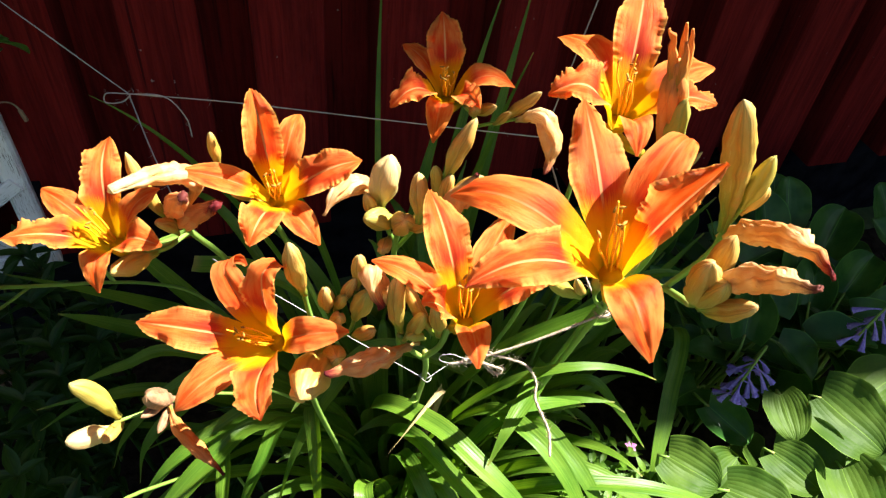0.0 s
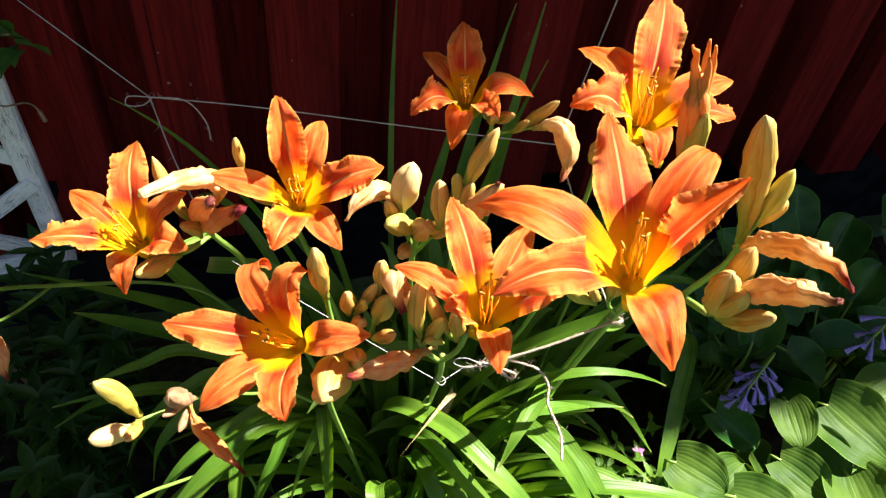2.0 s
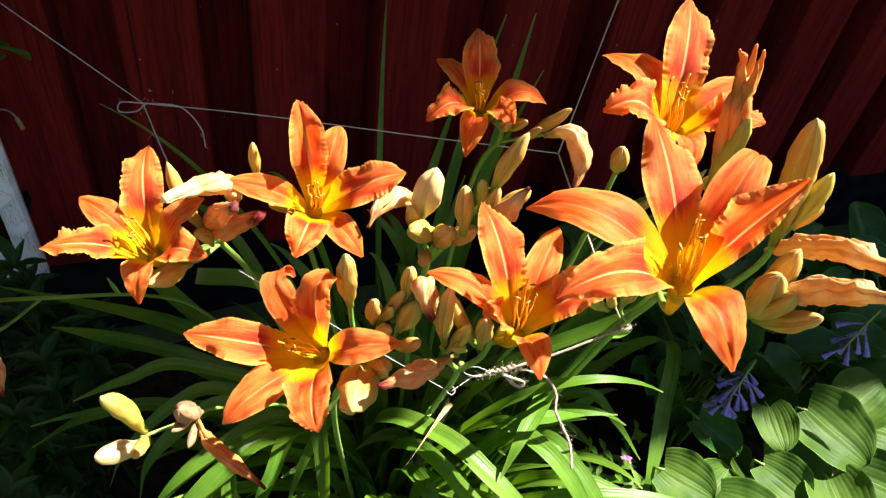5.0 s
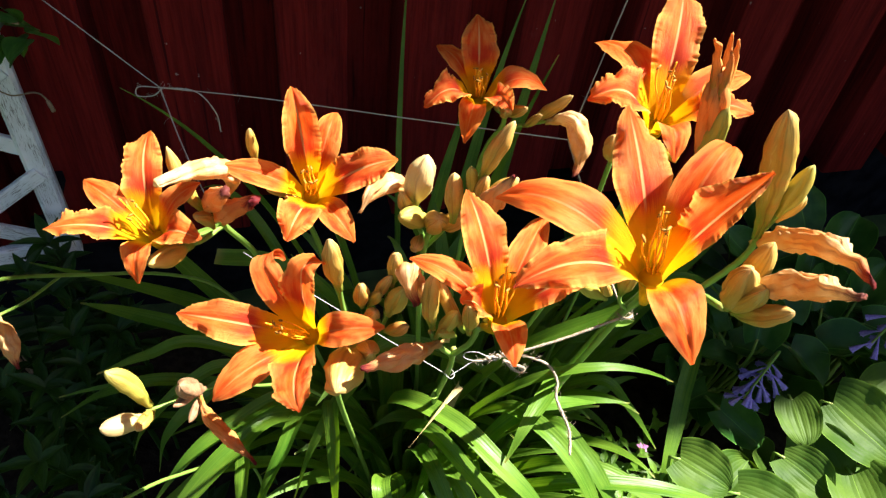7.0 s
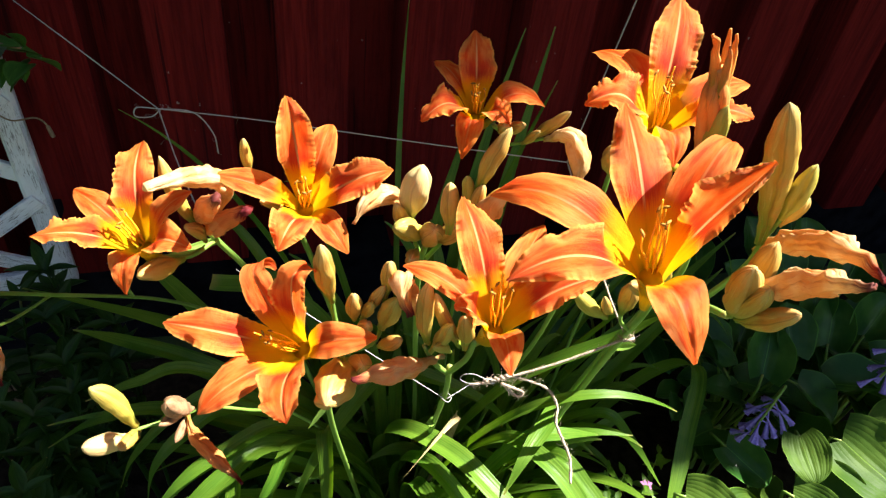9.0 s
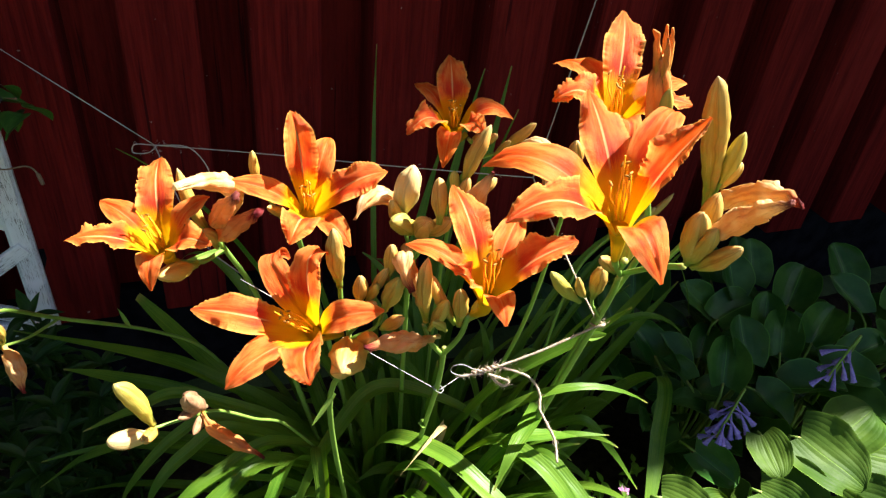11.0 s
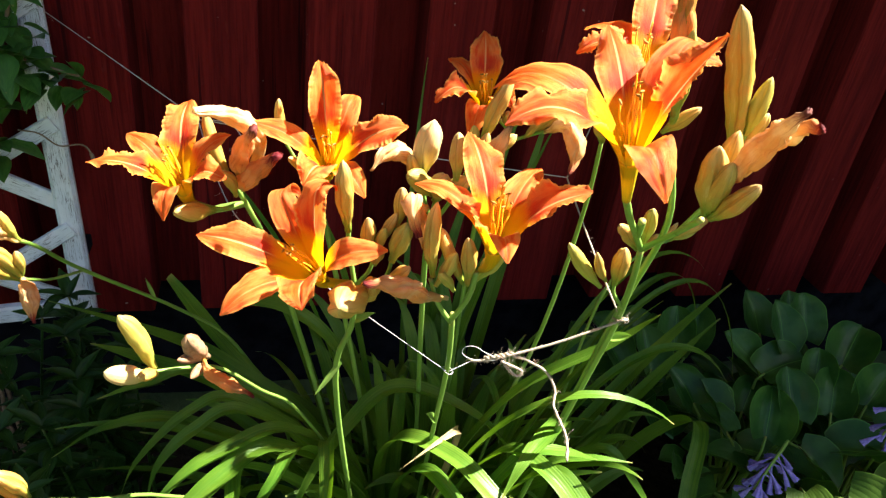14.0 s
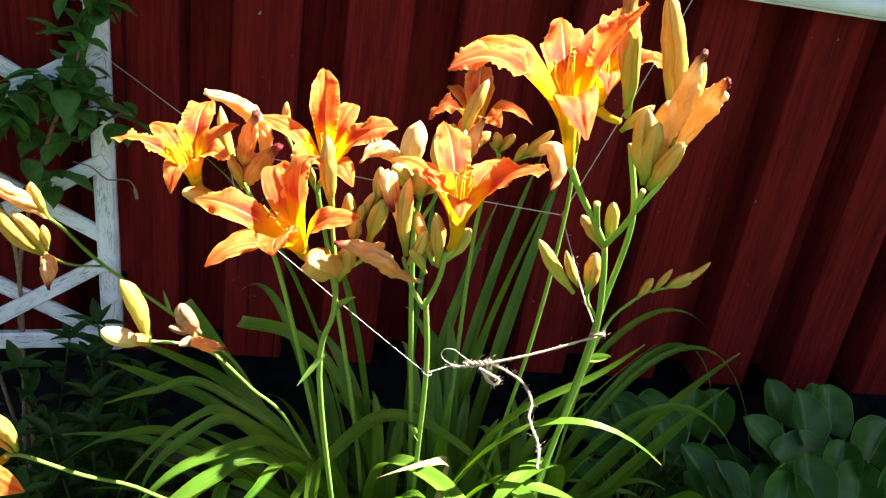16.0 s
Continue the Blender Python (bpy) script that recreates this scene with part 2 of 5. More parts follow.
def white_paint_material():
    """White gloss paint, cracked along the grain and gone grey where bare wood shows."""
    k = Nodes("weathered_white_paint")
    u, v = k.uv()
    cv = k.n("CombineXYZ", i0=k.math("MULTIPLY", v, 3.0), i1=k.math("MULTIPLY", u, 1.4), i2=k.math("MULTIPLY", k.rand(), 31.0))
    g = k.noise(cv, 5.0, 5.0, 0.7)
    h = k.noise(k.place(), 30.0, 3.0)
    bare = k.math("MULTIPLY", k.step(g, 0.55, 0.59), k.step(h, 0.36, 0.52))
    col = k.mix(k.step(h, 0.3, 0.7), (0.74, 0.76, 0.79), (0.62, 0.65, 0.69))
    col = k.mix(bare, col, (0.13, 0.12, 0.12))
    k.set(Base_Color=col, Roughness=0.5)
    k.bump(k.math("SUBTRACT", h, bare), 0.4, 0.001)
    return k.mat


PETAL = petal_material("petal_skin", True)
SEPAL = petal_material("sepal_skin", False)
BUD = bud_material()
BUD_PALE = bud_material("pale_bud_skin", 0.4)
DRY = dry_material("withered_petal", 0.62)
TAIL = dry_material("brown_withered_petal", 0.28)
SPENT = dry_material("spent_petal", 0.18, 0.0)
PAPER_DARK = dry_material("papery_petal", 0.74)
PAPER = dry_material("pale_withered_petal", 0.85, 0.0)
STRAP = green_material("daylily_leaf_green", (0.042, 0.130, 0.010), (0.150, 0.262, 0.025), (1.5, 1.5, 0.4), 0.36, 0.40, 26.0, 0.27)
STEM = green_material("stem_green", (0.14, 0.26, 0.04), (0.24, 0.38, 0.07), (1.4, 1.5, 0.6), 0.12, 0.4, 10.0)
HOSTA = hosta_material("hosta_green", (0.034, 0.080, 0.008), (0.074, 0.132, 0.016), 0.55, 0.12, 0.40)
HOSTA_BLUE = hosta_material("hosta_blue_green", (0.022, 0.088, 0.012), (0.072, 0.176, 0.028), 0.36, 0.30, 0.05)
# shrub green is darkened: the shade by the trellis is put into it
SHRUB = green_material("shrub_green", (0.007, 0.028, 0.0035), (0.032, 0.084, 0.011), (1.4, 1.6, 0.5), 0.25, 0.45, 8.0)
VINE = green_material("vine_green", (0.030, 0.100, 0.016), (0.084, 0.190, 0.034), (1.4, 1.6, 0.5), 0.25, 0.32, 8.0)
ANTHER = plain_material("anther", (0.50, 0.26, 0.02), (0.16, 0.06, 0.01), 900.0, 0.7)
FILAMENT = plain_material("filament", (0.85, 0.33, 0.008), (0.90, 0.45, 0.02), 300.0, 0.4)
TWINE = plain_material("twine_fibre", (0.30, 0.22, 0.15), (0.52, 0.42, 0.31), 900.0, 0.85, 0.8, 0.001)
GREY_TWINE = plain_material("grey_twine_fibre", (0.34, 0.29, 0.26), (0.52, 0.46, 0.42), 900.0, 0.85, 0.8, 0.001)
CORD = plain_material("thin_cord", (0.28, 0.26, 0.24), (0.50, 0.48, 0.45), 900.0, 0.6)
RED = board_material()
WHITE = white_paint_material()
# near black: the deep shade below the boards is put into the stone colour
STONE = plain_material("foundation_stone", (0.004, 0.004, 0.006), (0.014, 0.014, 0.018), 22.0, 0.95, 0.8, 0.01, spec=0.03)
SOIL = plain_material("dark_soil", (0.014, 0.010, 0.007), (0.034, 0.025, 0.017), 60.0, 0.95, 1.0, 0.006, spec=0.03)
GRASS = plain_material("lawn", (0.045, 0.072, 0.022), (0.075, 0.110, 0.034), 30.0, 0.8, 0.8, 0.01)
POD = plain_material("dry_pod_skin", (0.17, 0.085, 0.040), (0.34, 0.20, 0.10), 160.0, 0.65, 0.7, 0.0012)
WOODY = plain_material("dry_stem", (0.16, 0.10, 0.06), (0.28, 0.19, 0.12), 300.0, 0.8)
STRAW = plain_material("withered_leaf", (0.36, 0.25, 0.10), (0.50, 0.38, 0.18), 120.0, 0.7)
LILAC = plain_material("hosta_blossom", (0.20, 0.135, 0.48), (0.35, 0.27, 0.66), 300.0, 0.5)
PINK = plain_material("pink_blossom", (0.60, 0.16, 0.42), (0.72, 0.30, 0.55), 300.0, 0.5)
EAVE = plain_material("eave_board", (0.55, 0.54, 0.52), (0.65, 0.64, 0.62), 30.0, 0.7)

# ---- geometry helpers ----
def V(*a):
    return Vector(a)


def part(name, bm, material, parent, label="", smooth=True):
    """Links a bmesh, given in world places, as one mesh object under a thing or a part."""
    me = bpy.data.meshes.new(name)
    bm.to_mesh(me)
    bm.free()
    if smooth:
        me.polygons.foreach_set("use_smooth", [True] * len(me.polygons))
    me.materials.append(material)
    ob = new(name, me)
    if parent is not None:
        ob.parent = parent
        if parent.type == "EMPTY":
            ob.matrix_parent_inverse = Matrix.Translation(-parent.location)
    if label:
        ob["label"] = label
    return ob


def thing(name, at, label, category, group="", kind=""):
    e = new(name)
    e.location = at
    e.empty_display_size = 0.02
    return tagged(e, label, category, group, kind)


def bez(p0, p1, p2, p3, t):
    s = 1 - t
    return s * s * s * p0 + 3 * s * s * t * p1 + 3 * s * t * t * p2 + t * t * t * p3


def spline(pts, per=6):
    """Catmull-Rom through the points."""
    pts = [Vector(p) for p in pts]
    ext = [2 * pts[0] - pts[1], *pts, 2 * pts[-1] - pts[-2]]
    out = []
    for i in range(1, len(ext) - 2):
        a, b, c, d = ext[i - 1:i + 3]
        for j in range(per):
            t = j / per
            out.append(0.5 * (2 * b + (c - a) * t + (2 * a - 5 * b + 4 * c - d) * t * t + (3 * b - a - 3 * c + d) * t ** 3))
    return out + [pts[-1]]


def frames(path):
    """Tangent and two normals along a path, without twist."""
    tan = [(path[min(i + 1, len(path) - 1)] - path[max(i - 1, 0)]).normalized() for i in range(len(path))]
    ref = V(0, 0, 1) if abs(tan[0].z) < 0.9 else V(1, 0, 0)
    n = (ref - ref.dot(tan[0]) * tan[0]).normalized()
    out = []
    for t in tan:
        n = (n - n.dot(t) * t).normalized()
        out.append((t, n, t.cross(n)))
    return out


def tube(bm, path, radius, segs=7, lobes=0, depth=0.0, twist=0.0, cap=True, sharp=False, reach=1.0):
    """A tube along a path; radius is a number or a function of 0..1. Adds UVs (round, along)."""
    uv = (bm.loops.layers.uv.get("UVMap") or bm.loops.layers.uv.new("UVMap"))
    rings = []
    for i, (p, (t, n, b)) in enumerate(zip(path, frames(path))):
        v = i / (len(path) - 1)
        r = radius(v) if callable(radius) else radius
        ring = []
        for j in range(segs):
            a = 2 * math.pi * j / segs
            rr = r
            if lobes and sharp:           # smooth lobes parted by narrow furrows
                g = abs((lobes * (a + twist * v) / (2 * math.pi)) % 1.0 - 0.5) * 2
                rr = r * (1 + 0.5 * depth - 1.5 * depth * smooth_step(0.62, 1.0, g))
            elif lobes:
                rr = r * (1 + depth * math.cos(lobes * (a + twist * v)))
            ring.append(bm.verts.new(p + rr * (math.cos(a) * n + math.sin(a) * b)))
        rings.append(ring)
    m = len(rings) - 1
    for i in range(m):
        for j in range(segs):
            f = bm.faces.new((rings[i][j], rings[i][(j + 1) % segs], rings[i + 1][(j + 1) % segs], rings[i + 1][j]))
            for l, (du, dv) in zip(f.loops, ((j, i), (j + 1, i), (j + 1, i + 1), (j, i + 1))):
                l[uv].uv = (du / segs, reach * dv / m)
    if cap:
        for ring, v in ((rings[0][::-1], 0.0), (rings[-1], 1.0)):
            f = bm.faces.new(ring)
            for l in f.loops:
                l[uv].uv = (0.5, reach * v)
    return bm


def sheet(bm, rows):
    """Quads between rows of points; UV u runs -1..1 across, v 0..1 along."""
    uv = (bm.loops.layers.uv.get("UVMap") or bm.loops.layers.uv.new("UVMap"))
    vs = [[bm.verts.new(p) for p in r] for r in rows]
    m, k = len(rows) - 1, len(rows[0]) - 1
    for i in range(m):
        for j in range(k):
            f = bm.faces.new((vs[i][j], vs[i][j + 1], vs[i + 1][j + 1], vs[i + 1][j]))
            for l, (du, dv) in zip(f.loops, ((j, i), (j + 1, i), (j + 1, i + 1), (j, i + 1))):
                l[uv].uv = (2 * du / k - 1, dv / m)
    return bm


def box(bm, lo, hi):
    uv = (bm.loops.layers.uv.get("UVMap") or bm.loops.layers.uv.new("UVMap"))
    x, y, z = zip(lo, hi)
    v = [bm.verts.new((x[i], y[j], z[k])) for i in (0, 1) for j in (0, 1) for k in (0, 1)]
    for q in ((0, 1, 3, 2), (4, 6, 7, 5), (0, 4, 5, 1), (2, 3, 7, 6), (0, 2, 6, 4), (1, 5, 7, 3)):
        bm.faces.new([v[i] for i in q])
    return bm


def smooth_step(a, b, x):
    t = max(0.0, min(1.0, (x - a) / (b - a)))
    return t * t * (3 - 2 * t)


# ---- plant parts ----
def tepal(parent, name, mat, throat, axis, tip, width, lift, curl, ruffle, rnd, twist=0.0, fold=0.0, hook=0.0):
    """One petal or sepal: from the tube, out of the throat and over to its tip."""
    out = tip - throat
    d = (out - out.dot(axis) * axis).normalized()
    p0, p1 = throat - 0.029 * axis + 0.0022 * d, throat + 0.004 * axis + 0.0095 * d
    p2, p3 = throat + 0.60 * out + lift * axis, tip
    n_rows, n_cols = (96, 16) if ruffle > 0.0004 else (34, 12)
    path = [bez(p0, p1, p2, p3, i / n_rows) for i in range(n_rows + 1)]
    if curl:                              # the last fifth rolls back in a hook
        k0 = int(n_rows * 0.74)
        ctr_t = (path[k0 + 1] - path[k0]).normalized()
        nrm = (axis - axis.dot(ctr_t) * ctr_t).normalized()
        nrm = math.cos(hook) * nrm + math.sin(hook) * ctr_t.cross(nrm)
        p = path[k0].copy()
        step = (path[-1] - path[k0]).length / (n_rows - k0) * 1.25
        ang = 0.0
        for i in range(k0 + 1, n_rows + 1):
            ang += curl / (n_rows - k0)
            p = p + step * (math.cos(ang) * ctr_t - math.sin(ang) * nrm)
            path[i] = p.copy()
    side0 = axis.cross(d).normalized()
    ph, ph2 = rnd.uniform(0, 6.28), rnd.uniform(0, 6.28)
    fr, slow = rnd.uniform(105, 130), rnd.uniform(13, 19)
    rows, last = [], None
    for i, p in enumerate(path):
        v = i / n_rows
        t = (path[min(i + 1, n_rows)] - path[max(i - 1, 0)]).normalized()
        s = (side0 - side0.dot(t) * t).normalized()
        n = s.cross(t)
        if n.dot(axis if last is None else last) < 0:
            n = -n
        last = n.copy()
        a = twist * smooth_step(0.3, 1.0, v)
        s, n = math.cos(a) * s + math.sin(a) * n, math.cos(a) * n - math.sin(a) * s
        w = 0.84 * width * (0.34 + 0.66 * smooth_step(0.05, 0.60, v)) * max(0.0, 1 - max(0.0, (v - 0.50) / 0.50) ** 2.1) ** 0.78
        w = max(w, 0.0008)
        row = []
        for j in range(n_cols + 1):
            u = 2 * j / n_cols - 1
            au = abs(u)
            h = 0.30 * w * au ** 1.6 * (1 - smooth_step(0.35, 0.8, v)) - 0.16 * w * au ** 2 * smooth_step(0.5, 0.9, v)
            h -= 0.0011 * math.exp(-(u / 0.14) ** 2) * smooth_step(0.15, 0.4, v) * (1 - smooth_step(0.85, 1, v))
            h += fold * w * au * smooth_step(0.3, 0.7, v)
            crimp = math.sin(fr * v + 3.2 * math.sin(8.5 * v + ph2) + ph + (2.1 if u > 0 else 0)) * (0.45 + 0.40 * math.sin(11.3 * v + ph2 + u) + 0.25 * math.sin(23.0 * v + ph)) + 0.45 * math.sin(1.63 * fr * v + ph2 + 3 * u)
            swell = math.sin(slow * v + ph2 + (1.9 if u > 0 else 0)) + 0.5 * math.sin(2.3 * slow * v + ph)
            edge = smooth_step(0.62, 1.0, au) * smooth_step(0.25, 0.5, v)
            broad = smooth_step(0.30, 1.0, au) * smooth_step(0.25, 0.55, v) * (1 - 0.6 * smooth_step(0.8, 1.0, v))
            h += 0.80 * ruffle * crimp * edge + 2.2 * ruffle * swell * broad
            row.append(p + s * (u * w * (1 + (0.016 * crimp * edge + 0.045 * swell * broad) * (ruffle > 0.0004))) + n * h)
        rows.append(row)
    return part(name, sheet(bmesh.new(), rows), mat, parent)


def flower(stalk, throat, axis, tips, foot, label, seed, stamens=1.0, lean=None):
    """A daylily flower. tips: (kind, place, options) for each of its six tepals; foot: where its stalk meets it; stamens: their length."""
    rnd = random.Random(seed)
    T, A = Vector(throat), Vector(axis).normalized()
    foot = Vector(foot)
    base = T - 0.028 * A
    bm = bmesh.new()
    tube(bm, spline([foot, foot.lerp(base, 0.5) - 0.002 * A, base, T - 0.020 * A], 4), lambda v: 0.0022 + 0.0030 * v ** 1.5, 9, reach=0.22)
    fl = part("flower", bm, SEPAL, stalk, label)
    for kind, place, *opt in tips:
        o = dict(opt[0]) if opt else {}
        petal = kind == "petal"
        tepal(fl, kind, PETAL if petal else SEPAL, T, A, Vector(place), o.get("width", 0.0128 if petal else 0.0092) * rnd.uniform(0.95, 1.05), o.get("lift", 0.012),
              o.get("curl", 0.0), o.get("ruffle", 0.0010 if petal else 0.0003), rnd, o.get("twist", 0.0), o.get("fold", 0.12 if petal else 0.0), o.get("hook", 0.0))
    if stamens:
        L = Vector(lean).normalized() if lean else A
        side = A.orthogonal().normalized()
        for i in range(6):
            q = Matrix.Rotation(i * math.pi / 3 + 0.3, 3, A) @ side
            end = T + 0.014 * stamens * (0.45 * A + 0.85 * L).normalized() + 0.0042 * q + 0.003 * V(rnd.uniform(-1, 1), rnd.uniform(-1, 1), rnd.uniform(-1, 1))
            path = [bez(T - 0.012 * A + 0.002 * q, T + 0.007 * A + 0.004 * q, end - 0.012 * A - 0.004 * L, end, k / 8) for k in range(9)]
            st = part("stamen", tube(bmesh.new(), path, 0.00042, 5), FILAMENT, fl)
            w = (q.cross(A) + 0.4 * A).normalized()
            bm = tube(bmesh.new(), [end + w * x for x in (-0.0017, -0.0006, 0.0006, 0.0017)], lambda v: 0.0007 * math.sin(math.pi * (0.12 + 0.76 * v)), 6)
            join_into(st, bm, ANTHER)
        end = T + 0.023 * stamens * (0.45 * A + 0.85 * L).normalized()
        path = [bez(T - 0.012 * A, T + 0.012 * A, end - 0.012 * A, end, k / 8) for k in range(9)]
        part("pistil", tube(bmesh.new(), path, 0.00045, 5), FILAMENT, fl)
    return fl


def join_into(ob, bm, mat):
    """Adds a bmesh to an object's mesh with a second material."""
    me = ob.data
    me.materials.append(mat)
    k = len(me.materials) - 1
    for f in bm.faces:
        f.material_index = k
        f.smooth = True
    keep = bmesh.new()
    keep.from_mesh(me)
    tmp = bpy.data.meshes.new("tmp")
    bm.to_mesh(tmp)
    bm.free()
    keep.from_mesh(tmp)
    keep.to_mesh(me)
    keep.free()
    bpy.data.meshes.remove(tmp)


def bud(stalk, foot, tip, radius, label="", bend=0.0, mat=None, name="bud"):
    """A closed bud, fattest above the middle, with three furrows and a blunt tip."""
    a, b = Vector(foot), Vector(tip)
    d = b - a
    radius = min(radius, 0.25 * d.length)
    s = d.orthogonal().normalized()
    path = [a + d * (i / 20) for i in range(21)]
    bend = bend or 0.06 * math.sin(900 * (a.x + a.z))
    path = [q + s * bend * d.length * math.sin(math.pi * i / 20) for i, q in enumerate(path)]
    prof = lambda v: 0.76 * radius * (0.36 + 0.64 * smooth_step(0.0, 0.50, v)) * max(0.012, 1 - max(0.0, (v - 0.50) / 0.50) ** 2.5) ** 0.66
    bm = tube(bmesh.new(), path, prof, 36, 3, 0.20, 0.6, True, True)
    for vt in bm.verts:                   # slightly lumpy, never quite round
        q = vt.co * 130
        vt.co += Vector((noise.noise(q), noise.noise(q + V(7, 1, 3)), noise.noise(q + V(2, 9, 5)))) * radius * 0.13
    return part(name, bm, mat or BUD, stalk, label)


def withered(stalk, pts, radius, label="", seed=0, flare=0.0, mat=None, rough=1.0):
    """A spent flower: a limp, twisted, crumpled tube with a shrivelled tip."""
    rnd = random.Random(seed)
    path = spline(pts, 9)
    k = len(path) - 1
    bm = bmesh.new()
    prof = lambda v: 0.80 * radius * (0.25 + 0.75 * smooth_step(0.0, 0.45, v)) * (1 - 0.78 * smooth_step(0.60, 1.0, v)) * (1 + flare * smooth_step(0.8, 1.0, v))
    tube(bm, path, prof, 36, 5, 0.26, rnd.uniform(1.5, 3.5), True, True)
    for vt in bm.verts:
        q = vt.co * 150 + V(seed, 0, 0)
        vt.co += Vector((noise.noise(q), noise.noise(q + V(7, 1, 3)), noise.noise(q + V(2, 9, 5)))) * radius * 0.26 * rough
        q = vt.co * 420
        vt.co += Vector((noise.noise(q), noise.noise(q + V(7, 1, 3)), noise.noise(q + V(2, 9, 5)))) * radius * 0.08 * rough
    w = part("withered_flower", bm, mat or DRY, stalk, label)
    return w


def crown_bloom(stalk, pts, radius, prongs, label, seed):
    """A spent flower standing upright: a slim folded tube that splits into a few pointed ends."""
    rnd = random.Random(seed)
    w = withered(stalk, pts, radius, label, seed, 1.8, SPENT, 0.22)
    top, before = Vector(pts[-1]), Vector(pts[-2])
    d = (top - before).normalized()
    s1 = d.orthogonal().normalized()
    for i in range(prongs):
        q = Matrix.Rotation(6.283 * i / prongs + rnd.uniform(-0.4, 0.4), 3, d) @ s1
        L = rnd.uniform(0.010, 0.016)
        path = [bez(top - 0.014 * d + 0.0015 * q, top + 0.002 * d + 0.003 * q, top + 0.6 * L * d + 0.004 * q, top + L * d + rnd.uniform(0.0025, 0.0065) * q, k / 8) for k in range(9)]
        part("petal_tip", tube(bmesh.new(), path, lambda v: 0.0021 * (1 - 0.75 * v ** 1.3), 10, 3, 0.3, 1.5, reach=0.6), SPENT, w)
    return w


def stem(stalk, pts, r0, r1, name="stem", mat=None):
    path = spline(pts, 5)
    return part(name, tube(bmesh.new(), path, lambda v: 0.74 * (r0 + (r1 - r0) * v), 8), mat or STEM, stalk)


def bract(stalk, at, to, width):
    a, b = Vector(at), Vector(to)
    d = b - a
    s = d.cross(V(0.3, -0.6, 0.7)).normalized()
    n = s.cross(d).normalized()
    rows = [[a + d * v + s * (u * width * math.sin(math.pi * min(1, 0.25 + 0.75 * v)) ** 0.8) + n * (abs(u) * width * 0.5) for u in (-1, -0.5, 0, 0.5, 1)] for v in (0, 0.2, 0.45, 0.7, 0.9, 1)]
    return part("bract", sheet(bmesh.new(), rows), STEM, stalk)


def strap_sheet(parent, path, width, side0, roll=0.0, mat=None, name="leaf", keel=0.42, taper=0.58, end=0.0):
    """A long keeled leaf along a path, folded like a shallow gutter; it keeps its width as far as taper, then narrows to a point (or to a blunt end)."""
    n = len(path) - 1
    rows = []
    for i, p in enumerate(path):
        v = i / n
        t = (path[min(i + 1, n)] - path[max(i - 1, 0)]).normalized()
        s = (side0 - side0.dot(t) * t).normalized()
        nn = s.cross(t)
        a = roll * v
        s, nn = math.cos(a) * s + math.sin(a) * nn, math.cos(a) * nn - math.sin(a) * s
        w = 0.74 * width * (0.75 + 0.25 * smooth_step(0, 0.25, v)) * (end + (1 - end) * (1 - smooth_step(taper, 1.06, v)) ** 0.8)
        w = max(w, 0.0004)
        kk = keel * (1 - 0.6 * smooth_step(0.3, 0.9, v))
        rows.append([p + s * (u * w) + nn * (kk * w * (abs(u) - 0.5) + 0.07 * w * math.sin(9 * v + 3 * u + 40 * width)) for u in (-1, -0.75, -0.4, -0.1, 0, 0.1, 0.4, 0.75, 1)])
    return part(name, sheet(bmesh.new(), rows), mat or STRAP, parent)


def strap_leaf(parent, p0, p1, p2, p3, width, roll=0.0, mat=None, name="leaf", keel=0.42, taper=0.58):
    """A strap leaf along a Bezier."""
    p0, p1, p2, p3 = (Vector(p) for p in (p0, p1, p2, p3))
    path = [bez(p0, p1, p2, p3, i / 22) for i in range(23)]
    chord = p3 - p0
    side0 = V(chord.y, -chord.x, 0)
    return strap_sheet(parent, path, width, side0.normalized() if side0.length > 1e-4 else V(1, 0, 0), roll, mat, name, keel, taper)


def bent_leaf(parent, pts, width, roll=0.0, mat=None, taper=0.62, end=0.0, keel=0.34):
    """A strap leaf that passes through the given points, from its foot to its tip."""
    path = spline(pts, 7)
    run = path[-1] - path[len(path) // 3]
    return strap_sheet(parent, path, width, V(run.y, -run.x, 0).normalized(), roll, mat, "leaf", keel, taper, end)


def arch(parent, base, direction, reach, height, drop, width, rnd, mat=None, straight=False):
    """A leaf that rises from base, reaches out along a compass direction (degrees) and droops."""
    a = radians(direction)
    d = V(math.cos(a), math.sin(a), 0)
    b = Vector(base)
    sway = V(-d.y, d.x, 0) * rnd.uniform(-0.05, 0.05)
    k = rnd.uniform(0.88, 1.06)
    tip = b + d * reach + V(0, 0, height - drop) + sway
    p1 = b + d * reach * 0.20 + V(0, 0, height * 0.62)
    p2 = b + d * reach * 0.60 + V(0, 0, height * k) + 0.5 * sway
    if straight:
        p1, p2 = b + d * reach * 0.25 + V(0, 0, height * 0.55), b + d * reach * 0.64 + V(0, 0, height * 0.98) + 0.5 * sway
    return strap_leaf(parent, b, p1, p2, tip, width, rnd.uniform(-0.7, 0.7), mat)


